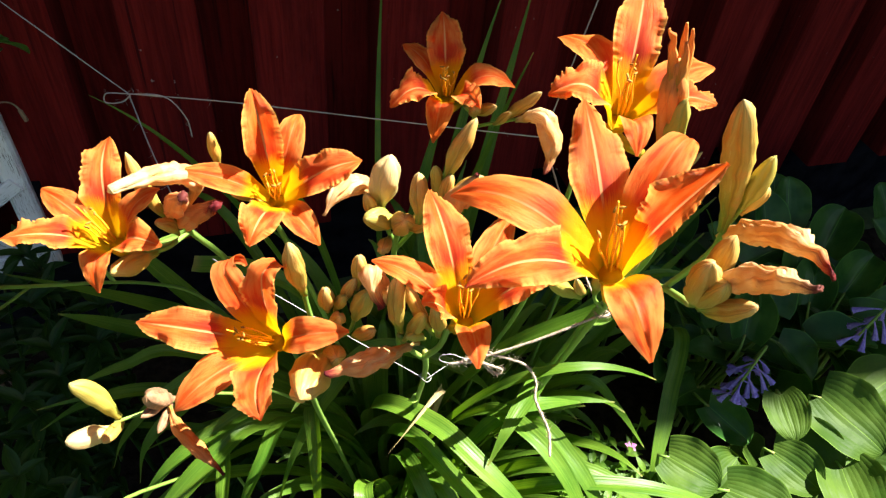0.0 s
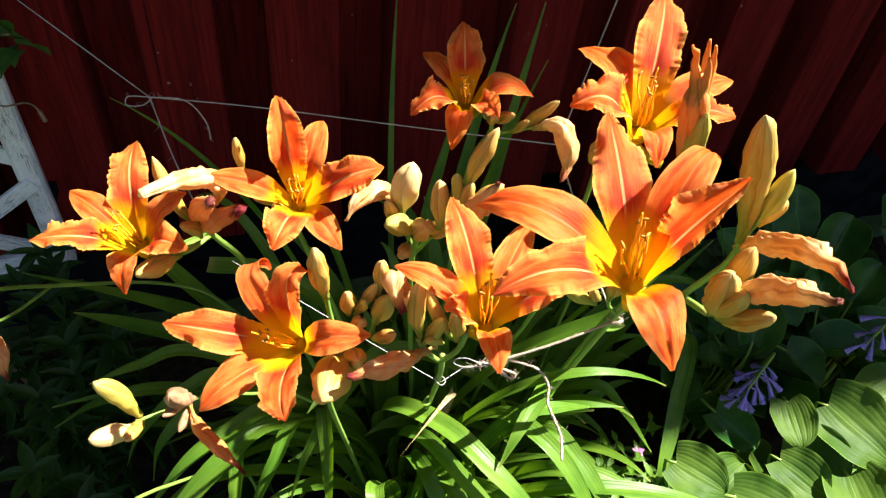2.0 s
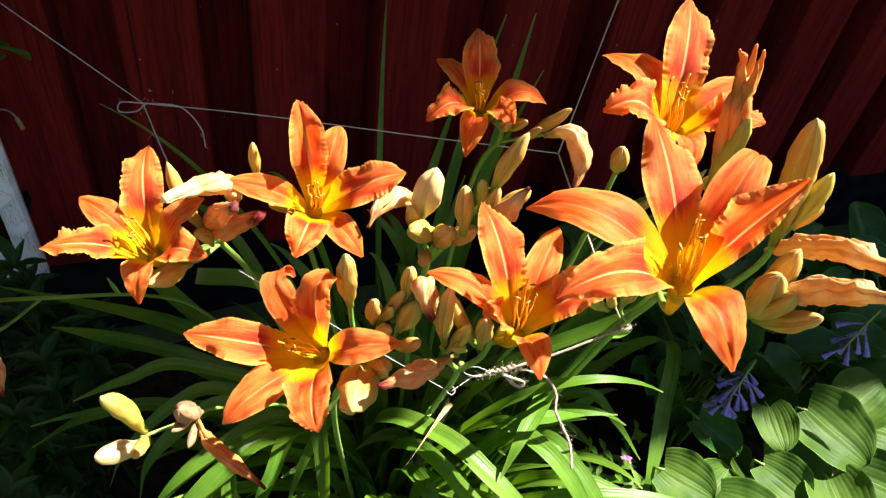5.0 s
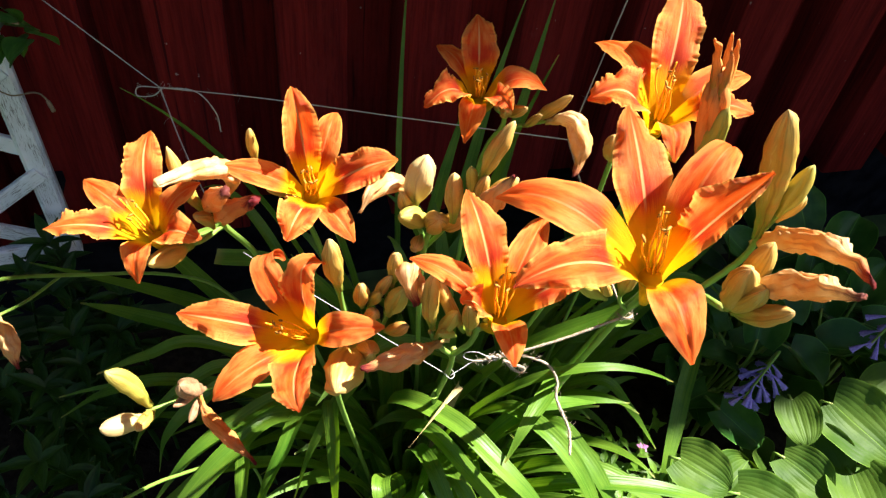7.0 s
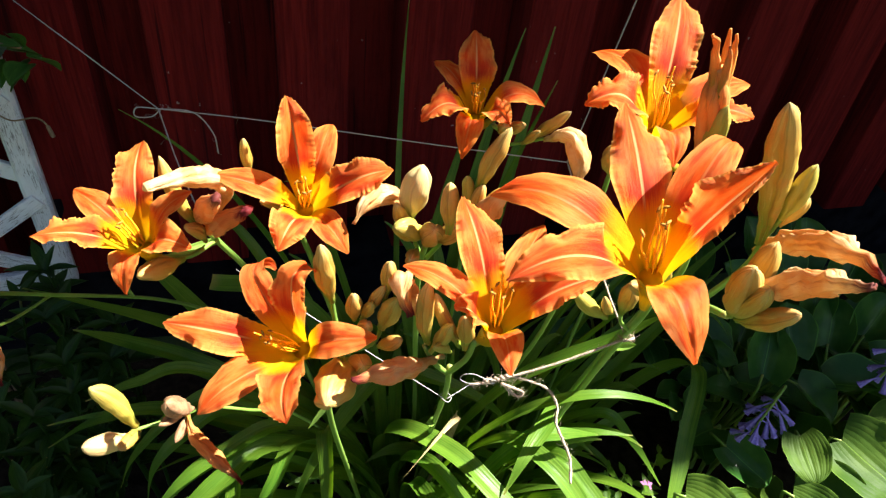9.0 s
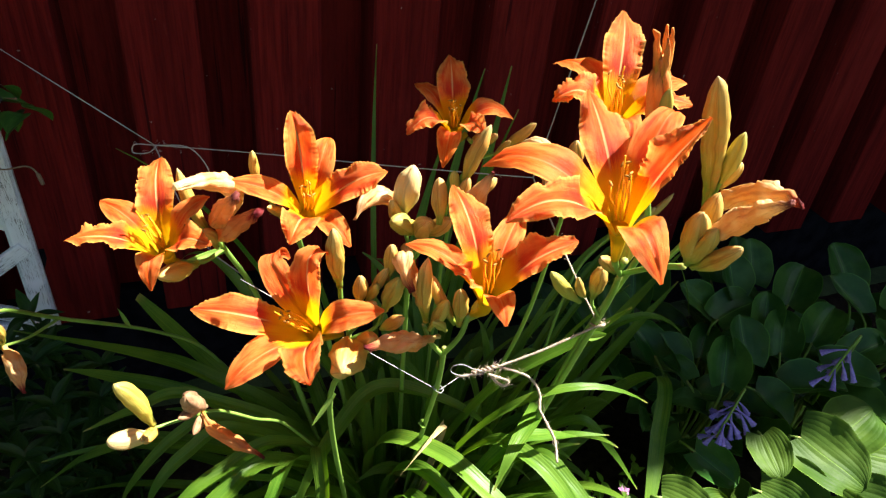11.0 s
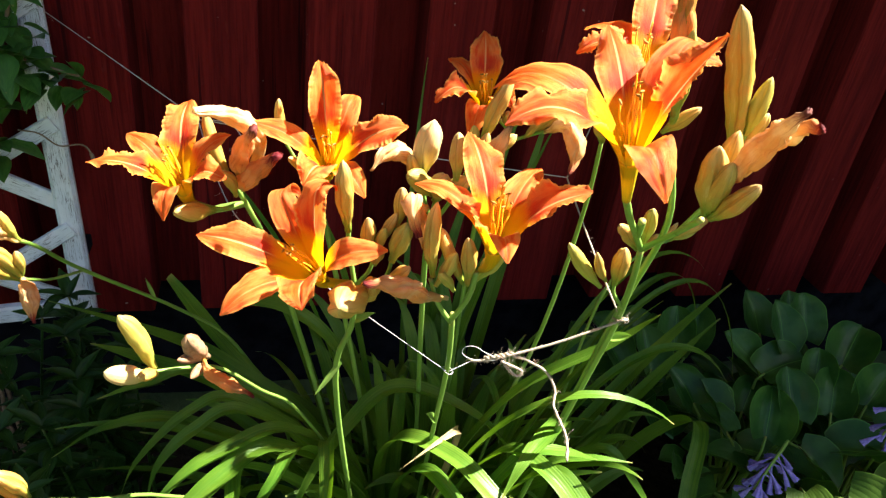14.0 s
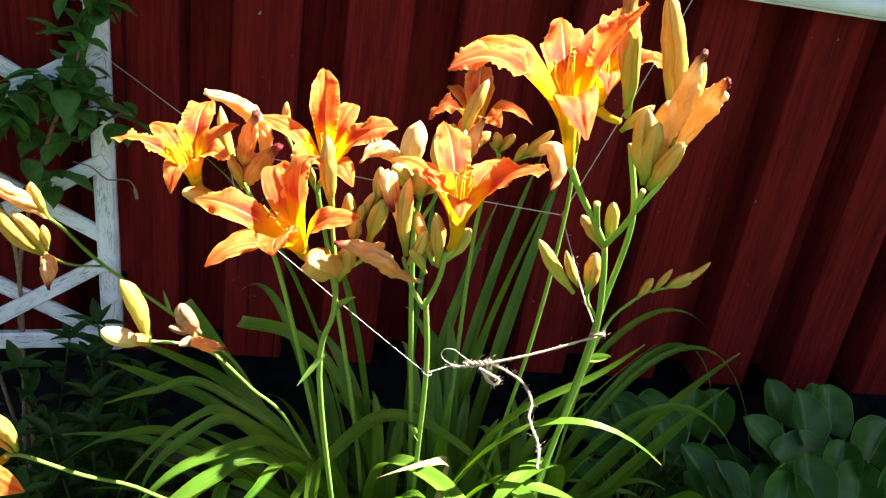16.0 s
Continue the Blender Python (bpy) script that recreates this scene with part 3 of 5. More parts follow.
def broad_leaf(parent, foot, at, direction, tilt, length, width, mat, rnd, name="leaf", cup=0.25, pucker=0.0015, petiole=True, heart=True, lean=0.0):
    """A broad leaf on a stalk: heart-shaped for hostas, plain oval for small shrubs. direction and tilt in degrees."""
    a, e = radians(direction), radians(tilt)
    d = V(math.cos(a) * math.cos(e), math.sin(a) * math.cos(e), math.sin(e))
    s = V(-math.sin(a), math.cos(a), 0)
    n = s.cross(d) * -1
    if n.z < 0:
        n = -n
    if lean:                              # turned over towards the open, sunny side of the bed
        n = (n + lean * V(-0.75, -0.65, 0)).normalized()
        n = (n - n.dot(d) * d).normalized()
        s = d.cross(n)
    at = Vector(at)
    rows, n_rows, n_cols = [], (18 if heart else 7), (44 if heart else 4)
    ph = rnd.uniform(0, 6)
    for i in range(n_rows + 1):
        v = i / n_rows
        if heart:
            w = width * math.sqrt(max(0.0, 1 - ((v - 0.40) / (0.60 if v > 0.40 else 0.52)) ** 2)) * (1 - 0.10 * smooth_step(0.75, 1.0, v))
            w = max(w, 0.001)
        else:
            w = max(width * math.sin(math.pi * (0.04 + 0.96 * v) ** 0.8) ** 0.9, 0.0004)
        row = []
        for j in range(n_cols + 1):
            u = 2 * j / n_cols - 1
            lobe = -0.16 * length * abs(u) ** 0.8 * (1 - v) ** 3 if heart else 0.0
            p = at + d * (length * v + lobe) + s * (u * w)
            h = cup * w * abs(u) ** 1.7 - 0.30 * length * v * v * (0.5 if heart else 0.6) + (pucker * math.cos(22 * u) * (1 - u * u) * math.sin(math.pi * v) if heart else 0.0)
            h += (0.10 if heart else 0.05) * width * math.sin(7 * v + ph + 2 * u) * (0.4 + 0.6 * abs(u)) + (0.035 * width * math.sin(17 * v + 2 * ph - 3 * u) * u * u if heart else 0.0)
            row.append(p + n * h)
        rows.append(row)
    ob = part(name, sheet(bmesh.new(), rows), mat, parent)
    if petiole and foot is not None:
        f = Vector(foot)
        path = [bez(f, f + V(0, 0, 0.6 * (at.z - f.z)), at - d * 0.05, at, k / 7) for k in range(8)]
        part("leaf_stalk", tube(bmesh.new(), path, lambda v: 0.0032 - 0.0014 * v, 6), STEM, parent)
    return ob

# ---- setting ----
GROUND_Z, WALL_Y, BASE_Z = 0.0, 0.96, 0.24

# ground: one sheet, raised a little in the bed, lawn beyond
bm = bmesh.new()
bm.loops.layers.uv.new("UVMap")
xs = [-60, -20, -6, -3, *[-2 + 0.1 * i for i in range(41)], 3, 6, 20, 60]
ys = [-60, -20, -6, -3, -1.5, *[-0.6 + 0.1 * i for i in range(17)], 6, 20, 60]
grid = [[bm.verts.new((x, y, GROUND_Z + (0.018 * noise.noise(Vector((x * 4, y * 4, 0))) + 0.008 * noise.noise(Vector((x * 13, y * 13, 3))) if abs(x) < 2.1 and -0.7 < y < 1.1 else 0))) for x in xs] for y in ys]
for i in range(len(ys) - 1):
    for j in range(len(xs) - 1):
        f = bm.faces.new((grid[i][j], grid[i][j + 1], grid[i + 1][j + 1], grid[i + 1][j]))
        f.material_index = 0 if (-0.35 < ys[i] < 1.0 and abs(xs[j]) < 2.2) else 1
        f.smooth = True
me = bpy.data.meshes.new("ground")
bm.to_mesh(me)
bm.free()
me.materials.append(SOIL)
me.materials.append(GRASS)
ground = tagged(new("ground", me), "dark garden soil of a flower bed with lawn beyond", "ground", kind="structure")

# house wall: red boards over a stone foundation
wall = thing("wall_north", (0, WALL_Y, 0), "red-painted wooden house wall of upright boards in shade", "wall", kind="structure")
bm = bmesh.new()
box(bm, (-3.2, WALL_Y + 0.093, BASE_Z - 0.01), (3.6, WALL_Y + 0.20, 3.2))
part("wall_core", bm, RED, wall, smooth=False)
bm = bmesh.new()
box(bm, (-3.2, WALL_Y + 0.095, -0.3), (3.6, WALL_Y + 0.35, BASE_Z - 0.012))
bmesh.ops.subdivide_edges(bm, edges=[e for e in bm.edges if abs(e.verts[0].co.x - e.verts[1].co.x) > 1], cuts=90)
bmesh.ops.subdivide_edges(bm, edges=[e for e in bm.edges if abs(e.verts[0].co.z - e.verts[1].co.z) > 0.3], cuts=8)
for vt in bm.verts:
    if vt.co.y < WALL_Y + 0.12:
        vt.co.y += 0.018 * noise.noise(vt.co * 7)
tagged(part("foundation", bm, STONE, None), "rough stone foundation below the red boards, coloured near black for its shade", "foundation", kind="structure")


def upright_board(x0, x1, y0, y1, z0, z1, rnd):
    """A sawn board with slightly uneven, softened edges."""
    bm = bmesh.new()
    c = 0.0025
    prof = [(x0, y1), (x0, y0 + c), (x0 + c, y0), (x1 - c, y0), (x1, y0 + c), (x1, y1)]
    zs = [z0 + rnd.uniform(-0.004, 0.003)] + [z0 + (z1 - z0) * k / 8 for k in range(1, 9)]
    wob = [rnd.uniform(-0.0012, 0.0012) for _ in zs]
    rings = [[bm.verts.new((x + wo, y, z)) for x, y in prof] for z, wo in zip(zs, wob)]
    for a, b in zip(rings, rings[1:]):
        for j in range(len(prof) - 1):
            bm.faces.new((a[j], a[j + 1], b[j + 1], b[j]))
    bm.faces.new(rings[0][::-1])
    bm.normal_update()
    return bm


FRONT = 0.088                                   # width of the front boards
EDGES = [-0.195, -0.052, 0.100, 0.260, 0.421, 0.584, 0.741, 0.884]      # left edges of those that show best
EDGES = [EDGES[0] - 0.153 * (i + 1) for i in range(18)][::-1] + EDGES + [EDGES[-1] + 0.153 * (i + 1) for i in range(14)]
rb = random.Random(5)
for x, nxt in zip(EDGES, EDGES[1:]):
    part("board", upright_board(x, x + FRONT + rb.uniform(-0.004, 0.004), WALL_Y, WALL_Y + 0.072, BASE_Z, 3.1, rb), RED, wall, smooth=False)
    part("board", upright_board(x + FRONT - 0.02, nxt + 0.02, WALL_Y + 0.072, WALL_Y + 0.094, BASE_Z, 3.1, rb), RED, wall, smooth=False)

# a board screen added beyond the view, closing the bed, to cut light from the right
side_screen = thing("screen_wall_east", (2.3, 0.0, 0.0), "unseen red board screen added to cut light from the right", "wall", kind="structure")
for i in range(12):
    y = -1.45 + 0.2 * i
    bm = bmesh.new()
    box(bm, (2.3, y, -0.05), (2.38, min(y + 0.1995, WALL_Y - 0.004), 1.4))
    part("board", bm, RED, side_screen, smooth=False)

# white window sill board, and an unseen eave added to shade the wall
bm = bmesh.new()
box(bm, (0.40, WALL_Y - 0.035, 0.846), (1.75, WALL_Y + 0.02, 0.876))
bmesh.ops.bevel(bm, geom=bm.edges[:], offset=0.004, segments=2, affect="EDGES")
tagged(part("window_sill", bm, WHITE, None), "white-painted wooden sill board on the red wall", "sill", kind="structure")
bm = bmesh.new()
# front edge set where the shade should begin on the plants
box(bm, (-3.4, 0.534, 2.55), (3.8, 1.3, 2.75))
for vt in bm.verts:
    if vt.co.y < 1:
        vt.co.y -= 0.012 * (vt.co.x - 1.39)
tagged(part("eave", bm, EAVE, None, smooth=False), "plain unseen eave added over the house wall to cast its shade", "eave", kind="structure")

# ---- trellis ----
def lath(parent, a, b, width, thick, facing, name="lath"):
    """A flat painted lath from a to b."""
    a, b = Vector(a), Vector(b)
    d = (b - a).normalized()
    f = Vector(facing)
    f = (f - f.dot(d) * d).normalized()
    s = d.cross(f)
    bm = bmesh.new()
    uv = bm.loops.layers.uv.new("UVMap")
    c = thick * 0.18
    prof = [(-width / 2 + c, -thick / 2), (width / 2 - c, -thick / 2), (width / 2, -thick / 2 + c), (width / 2, thick / 2 - c), (width / 2 - c, thick / 2),
            (-width / 2 + c, thick / 2), (-width / 2, thick / 2 - c), (-width / 2, -thick / 2 + c)]
    n = 6
    rings = [[bm.verts.new(a.lerp(b, i / n) + s * x + f * y) for x, y in prof] for i in range(n + 1)]
    L = (b - a).length
    for i in range(n):
        for j in range(8):
            fc = bm.faces.new((rings[i][j], rings[i][(j + 1) % 8], rings[i + 1][(j + 1) % 8], rings[i + 1][j]))
            for l, (du, dv) in zip(fc.loops, ((j, i), (j + 1, i), (j + 1, i + 1), (j, i + 1))):
                l[uv].uv = (L * dv / n * 10, du * 1.3)
    bm.faces.new(rings[0][::-1])
    bm.faces.new(rings[-1])
    bmesh.ops.recalc_face_normals(bm, faces=bm.faces[:])
    return part(name, bm, WHITE, parent, smooth=False)


TR = (-0.337, 0.915)                           # the right post
TL_DIR = V(-0.985, -0.16, 0).normalized()       # along the trellis, away from the post
tr = thing("trellis", (TR[0], TR[1], 0.0), "weathered white-painted wooden garden trellis with crossed laths", "trellis")
face = V(0.16, -0.985, 0)


def tp(along, z):
    return V(TR[0], TR[1], z) + TL_DIR * along


for along, z in ((0.0, 0.36), (0.0, 1.10), (0.50, 0.36), (0.50, 1.10)):
    q = tp(along, z)
    bm = bmesh.new()
    box(bm, (q.x - 0.008, q.y + 0.009, z - 0.008), (q.x + 0.008, WALL_Y + 0.073, z + 0.008))
    part("wall_bracket", bm, STONE, tr, "dark metal bracket", smooth=False)
lath(tr, tp(0, 0.272), tp(0.012, 1.25), 0.026, 0.022, face, "post")
lath(tr, tp(0.50, 0.272), tp(0.50, 1.25), 0.026, 0.022, face, "post")
lath(tr, tp(-0.012, 0.285), tp(0.515, 0.285), 0.024, 0.014, face, "rail")
lath(tr, tp(-0.012, 1.16), tp(0.515, 1.16), 0.024, 0.014, face, "rail")
off = face * 0.020
RISE = 0.31                                    # over the half metre between the posts
for k in range(-3, 8):
    for z0, rise, lay in ((0.285 + 0.150 * k, RISE, 0.0), (0.410 + 0.138 * k, -RISE, 0.55)):
        ends = []
        for along in (0.0, 0.5):
            z = z0 + rise * along / 0.5
            cut = min(max(z, 0.29), 1.15)
            ends.append((along + (cut - z) / rise * 0.5, cut))
        (a0, za), (a1, zb) = ends
        if a1 - a0 > 0.05 and a0 < 0.5 and a1 > 0.0:
            lath(tr, tp(a0, za) + off * lay, tp(a1, zb) + off * lay, 0.020, 0.008, face)

# ---- daylily stalks ----
GROUP = "daylily flower stalks"
CROWN = V(0.10, 0.66, 0.0)


def stalk(foot, label):
    return thing("daylily_stalk", (foot[0], foot[1], 0.0), label, "flower stalk", GROUP)


# the flower beside the trellis
s = stalk((0.02, 0.67), "daylily stalk with one orange flower and withered blooms")
stem(s, [(0.02, 0.67, -0.02), (-0.03, 0.63, 0.28), (-0.085, 0.565, 0.55), (-0.112, 0.525, 0.648), (-0.120, 0.515, 0.668)], 0.0036, 0.0024)
stem(s, [(-0.114, 0.522, 0.652), (-0.128, 0.506, 0.655), (-0.142, 0.497, 0.664)], 0.0022, 0.0020, "flower_stem")
flower(s, (-0.152, 0.484, 0.694), (-0.16, -0.36, 0.90),
       [("petal", (-0.146, 0.534, 0.720), {"lift": 0.016, "width": 0.0145}), ("sepal", (-0.183, 0.514, 0.704), {"lift": 0.012, "width": 0.0100}), ("petal", (-0.201, 0.482, 0.699), {"lift": 0.012, "twist": 0.5}),
        ("sepal", (-0.158, 0.460, 0.672), {"lift": 0.018, "width": 0.0105}), ("petal", (-0.121, 0.462, 0.699), {"lift": 0.012, "width": 0.0125}), ("sepal", (-0.119, 0.489, 0.716), {"lift": 0.010})],
       (-0.142, 0.497, 0.664), "open orange daylily with a yellow throat", 11, 0.9, (-0.5, 0.25, 0.8))
withered(s, [(-0.112, 0.520, 0.672), (-0.103, 0.515, 0.694), (-0.108, 0.497, 0.718), (-0.122, 0.475, 0.735), (-0.136, 0.459, 0.742)], 0.0066, "limp straw-coloured spent bloom", 3, 0.8, PAPER)
withered(s, [(-0.116, 0.512, 0.676), (-0.116, 0.498, 0.692), (-0.110, 0.478, 0.715), (-0.105, 0.460, 0.732)], 0.0064, "withered coral-coloured bloom", 4, 1.0, TAIL)
withered(s, [(-0.113, 0.515, 0.664), (-0.112, 0.508, 0.674), (-0.103, 0.495, 0.690), (-0.091, 0.482, 0.706)], 0.0074, "brown-red shrivelled bloom", 5, 1.4, TAIL)
bud(s, (-0.120, 0.512, 0.670), (-0.136, 0.517, 0.721), 0.0052)
bud(s, (-0.118, 0.508, 0.664), (-0.126, 0.492, 0.690), 0.0050, "green seed pod")
bud(s, (-0.132, 0.503, 0.656), (-0.154, 0.478, 0.668), 0.0080, "golden half-open bud")
bract(s, (-0.112, 0.527, 0.648), (-0.150, 0.515, 0.645), 0.003)

# the tall flower behind it
s = stalk((0.05, 0.68), "daylily stalk with one broad orange flower and a small bud")
stem(s, [(0.05, 0.68, -0.02), (0.0, 0.63, 0.33), (-0.045, 0.560, 0.57), (-0.062, 0.525, 0.655), (-0.062, 0.512, 0.672)], 0.0036, 0.0022)
flower(s, (-0.059, 0.490, 0.705), (-0.04, -0.55, 0.83),
       [("petal", (-0.065, 0.516, 0.756), {"lift": 0.016, "width": 0.0128, "fold": 0.65}), ("sepal", (-0.040, 0.521, 0.737), {"lift": 0.010, "width": 0.0115, "curl": 1.2}), ("petal", (-0.011, 0.481, 0.728), {"lift": 0.016, "width": 0.0140}),
        ("sepal", (-0.039, 0.457, 0.690), {"lift": 0.014, "width": 0.0100}), ("petal", (-0.077, 0.453, 0.700), {"lift": 0.018, "width": 0.0140, "ruffle": 0.0010}), ("sepal", (-0.108, 0.495, 0.722), {"lift": 0.012, "width": 0.0095})],
       (-0.062, 0.512, 0.672), "broad orange daylily with ruffled edges", 12, 0.72, (-0.1, 0.2, 1.0))
bud(s, (-0.088, 0.520, 0.702), (-0.090, 0.517, 0.730), 0.0040)
stem(s, [(-0.062, 0.520, 0.660), (-0.078, 0.522, 0.684), (-0.088, 0.520, 0.703)], 0.0018, 0.0016, "flower_stem")
bud(s, (-0.070, 0.520, 0.672), (-0.084, 0.505, 0.694), 0.0042)
bud(s, (-0.066, 0.516, 0.668), (-0.074, 0.500, 0.690), 0.0040)

# the low flower in front
s = stalk((0.03, 0.62), "daylily stalk with a wide orange flower and pale buds")
stem(s, [(0.03, 0.62, -0.02), (-0.02, 0.545, 0.30), (-0.050, 0.470, 0.53), (-0.044, 0.445, 0.60), (-0.046, 0.427, 0.645)], 0.0036, 0.0024)
flower(s, (-0.077, 0.409, 0.675), (-0.40, -0.44, 0.80),
       [("petal", (-0.136, 0.427, 0.682), {"lift": 0.014, "width": 0.0135}), ("sepal", (-0.094, 0.446, 0.711), {"lift": 0.012, "width": 0.0110, "curl": 3.0, "hook": -0.7}), ("petal", (-0.068, 0.421, 0.726), {"lift": 0.014, "width": 0.0125, "curl": 2.6, "hook": -0.6, "ruffle": 0.0006}),
        ("sepal", (-0.034, 0.392, 0.692), {"lift": 0.010, "width": 0.0112}), ("petal", (-0.081, 0.359, 0.678), {"lift": 0.017, "width": 0.0145}), ("sepal", (-0.123, 0.389, 0.654), {"lift": 0.014, "width": 0.0120})],
       (-0.050, 0.423, 0.650), "wide open orange daylily with curled upper tips", 13, 0.9, (-0.8, 0.1, 0.5))
bud(s, (-0.052, 0.428, 0.684), (-0.058, 0.417, 0.733), 0.0065, "tall straw-yellow bud")
stem(s, [(-0.046, 0.428, 0.645), (-0.050, 0.430, 0.668), (-0.052, 0.428, 0.686)], 0.0020, 0.0020, "flower_stem")
stem(s, [(-0.046, 0.427, 0.645), (-0.038, 0.425, 0.658), (-0.036, 0.424, 0.672)], 0.0018, 0.0016, "branch")
stem(s, [(-0.044, 0.428, 0.640), (-0.028, 0.423, 0.654), (-0.025, 0.421, 0.690)], 0.0018, 0.0016, "branch")
bud(s, (-0.040, 0.424, 0.672), (-0.042, 0.416, 0.699), 0.0052)
bud(s, (-0.036, 0.424, 0.672), (-0.033, 0.414, 0.693), 0.0044)
bud(s, (-0.034, 0.424, 0.676), (-0.026, 0.418, 0.701), 0.0040)
bud(s, (-0.036, 0.422, 0.664), (-0.036, 0.408, 0.685), 0.0050)
bud(s, (-0.026, 0.420, 0.668), (-0.020, 0.410, 0.699), 0.0070)
bud(s, (-0.025, 0.421, 0.690), (-0.024, 0.418, 0.717), 0.0054)
bud(s, (-0.027, 0.420, 0.652), (-0.018, 0.406, 0.672), 0.0052)
bud(s, (-0.044, 0.416, 0.640), (-0.040, 0.392, 0.672), 0.0072, "plump half-open straw bud")
bud(s, (-0.046, 0.418, 0.646), (-0.062, 0.374, 0.668), 0.0125, "pale plump half-open bud")
bract(s, (-0.048, 0.462, 0.555), (-0.066, 0.458, 0.528), 0.0022)
bract(s, (-0.044, 0.45, 0.60), (-0.030, 0.435, 0.618), 0.003)

# the middle flower with its fan of buds
s = stalk((0.075, 0.65), "daylily stalk with an orange flower above a dense fan of buds")
stem(s, [(0.075, 0.65, -0.02), (0.062, 0.585, 0.24), (0.044, 0.512, 0.42), (0.030, 0.455, 0.55), (0.016, 0.418, 0.628)], 0.0034, 0.0026)
stem(s, [(0.015, 0.418, 0.622), (0.020, 0.405, 0.650), (0.021, 0.400, 0.672)], 0.0024, 0.0024, "branch")
stem(s, [(0.015, 0.418, 0.622), (0.004, 0.414, 0.640), (-0.004, 0.408, 0.662)], 0.0022, 0.0020, "branch")
flower(s, (0.020, 0.377, 0.718), (-0.10, -0.22, 0.97),
       [("petal", (0.013, 0.428, 0.747), {"lift": 0.012, "width": 0.0140}), ("sepal", (0.058, 0.424, 0.728), {"lift": 0.012, "width": 0.0110}), ("petal", (0.068, 0.374, 0.738), {"lift": 0.006, "width": 0.0135, "fold": 0.5}),
        ("sepal", (0.015, 0.341, 0.716), {"lift": 0.016, "width": 0.0100}), ("petal", (-0.004, 0.372, 0.730), {"lift": 0.004, "width": 0.0100}), ("sepal", (-0.020, 0.406, 0.726), {"lift": 0.014, "width": 0.0095})],
       (0.022, 0.396, 0.676), "orange daylily seen from above its throat", 14, 0.9, (0.1, 0.4, 0.8))
bud(s, (-0.003, 0.408, 0.664), (-0.007, 0.404, 0.716), 0.0058, "long drooping orange bud")
bud(s, (-0.001, 0.406, 0.658), (0.008, 0.402, 0.684), 0.0052)
bud(s, (0.018, 0.404, 0.660), (0.010, 0.392, 0.700), 0.0056)
bud(s, (0.016, 0.406, 0.660), (0.002, 0.420, 0.690), 0.0050)
bud(s, (0.022, 0.402, 0.665), (0.032, 0.392, 0.692), 0.0060)
bud(s, (0.012, 0.410, 0.652), (-0.002, 0.398, 0.672), 0.0040)
withered(s, [(0.010, 0.414, 0.643), (-0.008, 0.402, 0.654), (-0.022, 0.388, 0.670), (-0.036, 0.380, 0.678), (-0.048, 0.376, 0.682)], 0.0066, "long limp spent bloom of orange and wine red", 8)
withered(s, [(-0.004, 0.420, 0.668), (-0.014, 0.414, 0.700), (-0.020, 0.408, 0.712), (-0.016, 0.402, 0.694)], 0.0065, "shrivelled bloom with red threads", 9, 0.8)
bract(s, (0.040, 0.500, 0.452), (0.026, 0.480, 0.480), 0.004)

# a stalk of buds between the flowers
s = stalk((0.09, 0.69), "daylily stalk crowded with straw-yellow buds and spent blooms")
stem(s, [(0.09, 0.69, -0.02), (0.06, 0.62, 0.30), (0.022, 0.520, 0.56), (0.010, 0.482, 0.650), (0.010, 0.468, 0.690)], 0.0036, 0.0024)
stem(s, [(0.010, 0.482, 0.652), (0.022, 0.468, 0.690), (0.029, 0.455, 0.732)], 0.0020, 0.0018, "branch")
stem(s, [(0.010, 0.480, 0.660), (0.002, 0.476, 0.684), (0.0, 0.475, 0.704)], 0.0020, 0.0018, "branch")
bud(s, (0.000, 0.476, 0.697), (0.003, 0.471, 0.737), 0.0108, "fat cream-coloured bud", 0.0, BUD_PALE)
bud(s, (0.014, 0.446, 0.708), (0.015, 0.456, 0.736), 0.0060)
bud(s, (0.029, 0.453, 0.730), (0.040, 0.447, 0.774), 0.0060, "tall straw-yellow bud")
bud(s, (0.026, 0.452, 0.716), (0.022, 0.452, 0.742), 0.0044)
bud(s, (0.028, 0.450, 0.716), (0.030, 0.446, 0.740), 0.0046)
bud(s, (0.030, 0.448, 0.722), (0.046, 0.440, 0.742), 0.0052)
bud(s, (0.006, 0.470, 0.686), (-0.013, 0.455, 0.708), 0.0088)
bud(s, (0.008, 0.466, 0.684), (0.006, 0.448, 0.710), 0.0092)
bud(s, (0.010, 0.464, 0.688), (0.024, 0.450, 0.708), 0.0080)
bud(s, (0.000, 0.474, 0.690), (-0.012, 0.466, 0.716), 0.0048)
bud(s, (0.004, 0.470, 0.676), (-0.006, 0.446, 0.690), 0.0050)
withered(s, [(0.000, 0.484, 0.690), (-0.008, 0.488, 0.704), (-0.024, 0.474, 0.714), (-0.035, 0.464, 0.706)], 0.0068, "pale drooping spent bloom", 21, 0.0, PAPER)
withered(s, [(0.024, 0.446, 0.710), (0.030, 0.438, 0.726), (0.038, 0.430, 0.752)], 0.0070, "pinkish withered bloom", 22)

# the big flower and its side branch of buds
s = stalk((0.15, 0.60), "tall daylily stalk with the largest orange flower, tied to twine")
stem(s, [(0.15, 0.60, -0.02), (0.160, 0.535, 0.30), (0.160, 0.476, 0.52), (0.155, 0.452, 0.592), (0.138, 0.422, 0.648), (0.124, 0.402, 0.685)], 0.0040, 0.0028)
stem(s, [(0.124, 0.402, 0.685), (0.106, 0.385, 0.707), (0.085, 0.360, 0.730), (0.0685, 0.341, 0.751)], 0.0026, 0.0026, "branch")
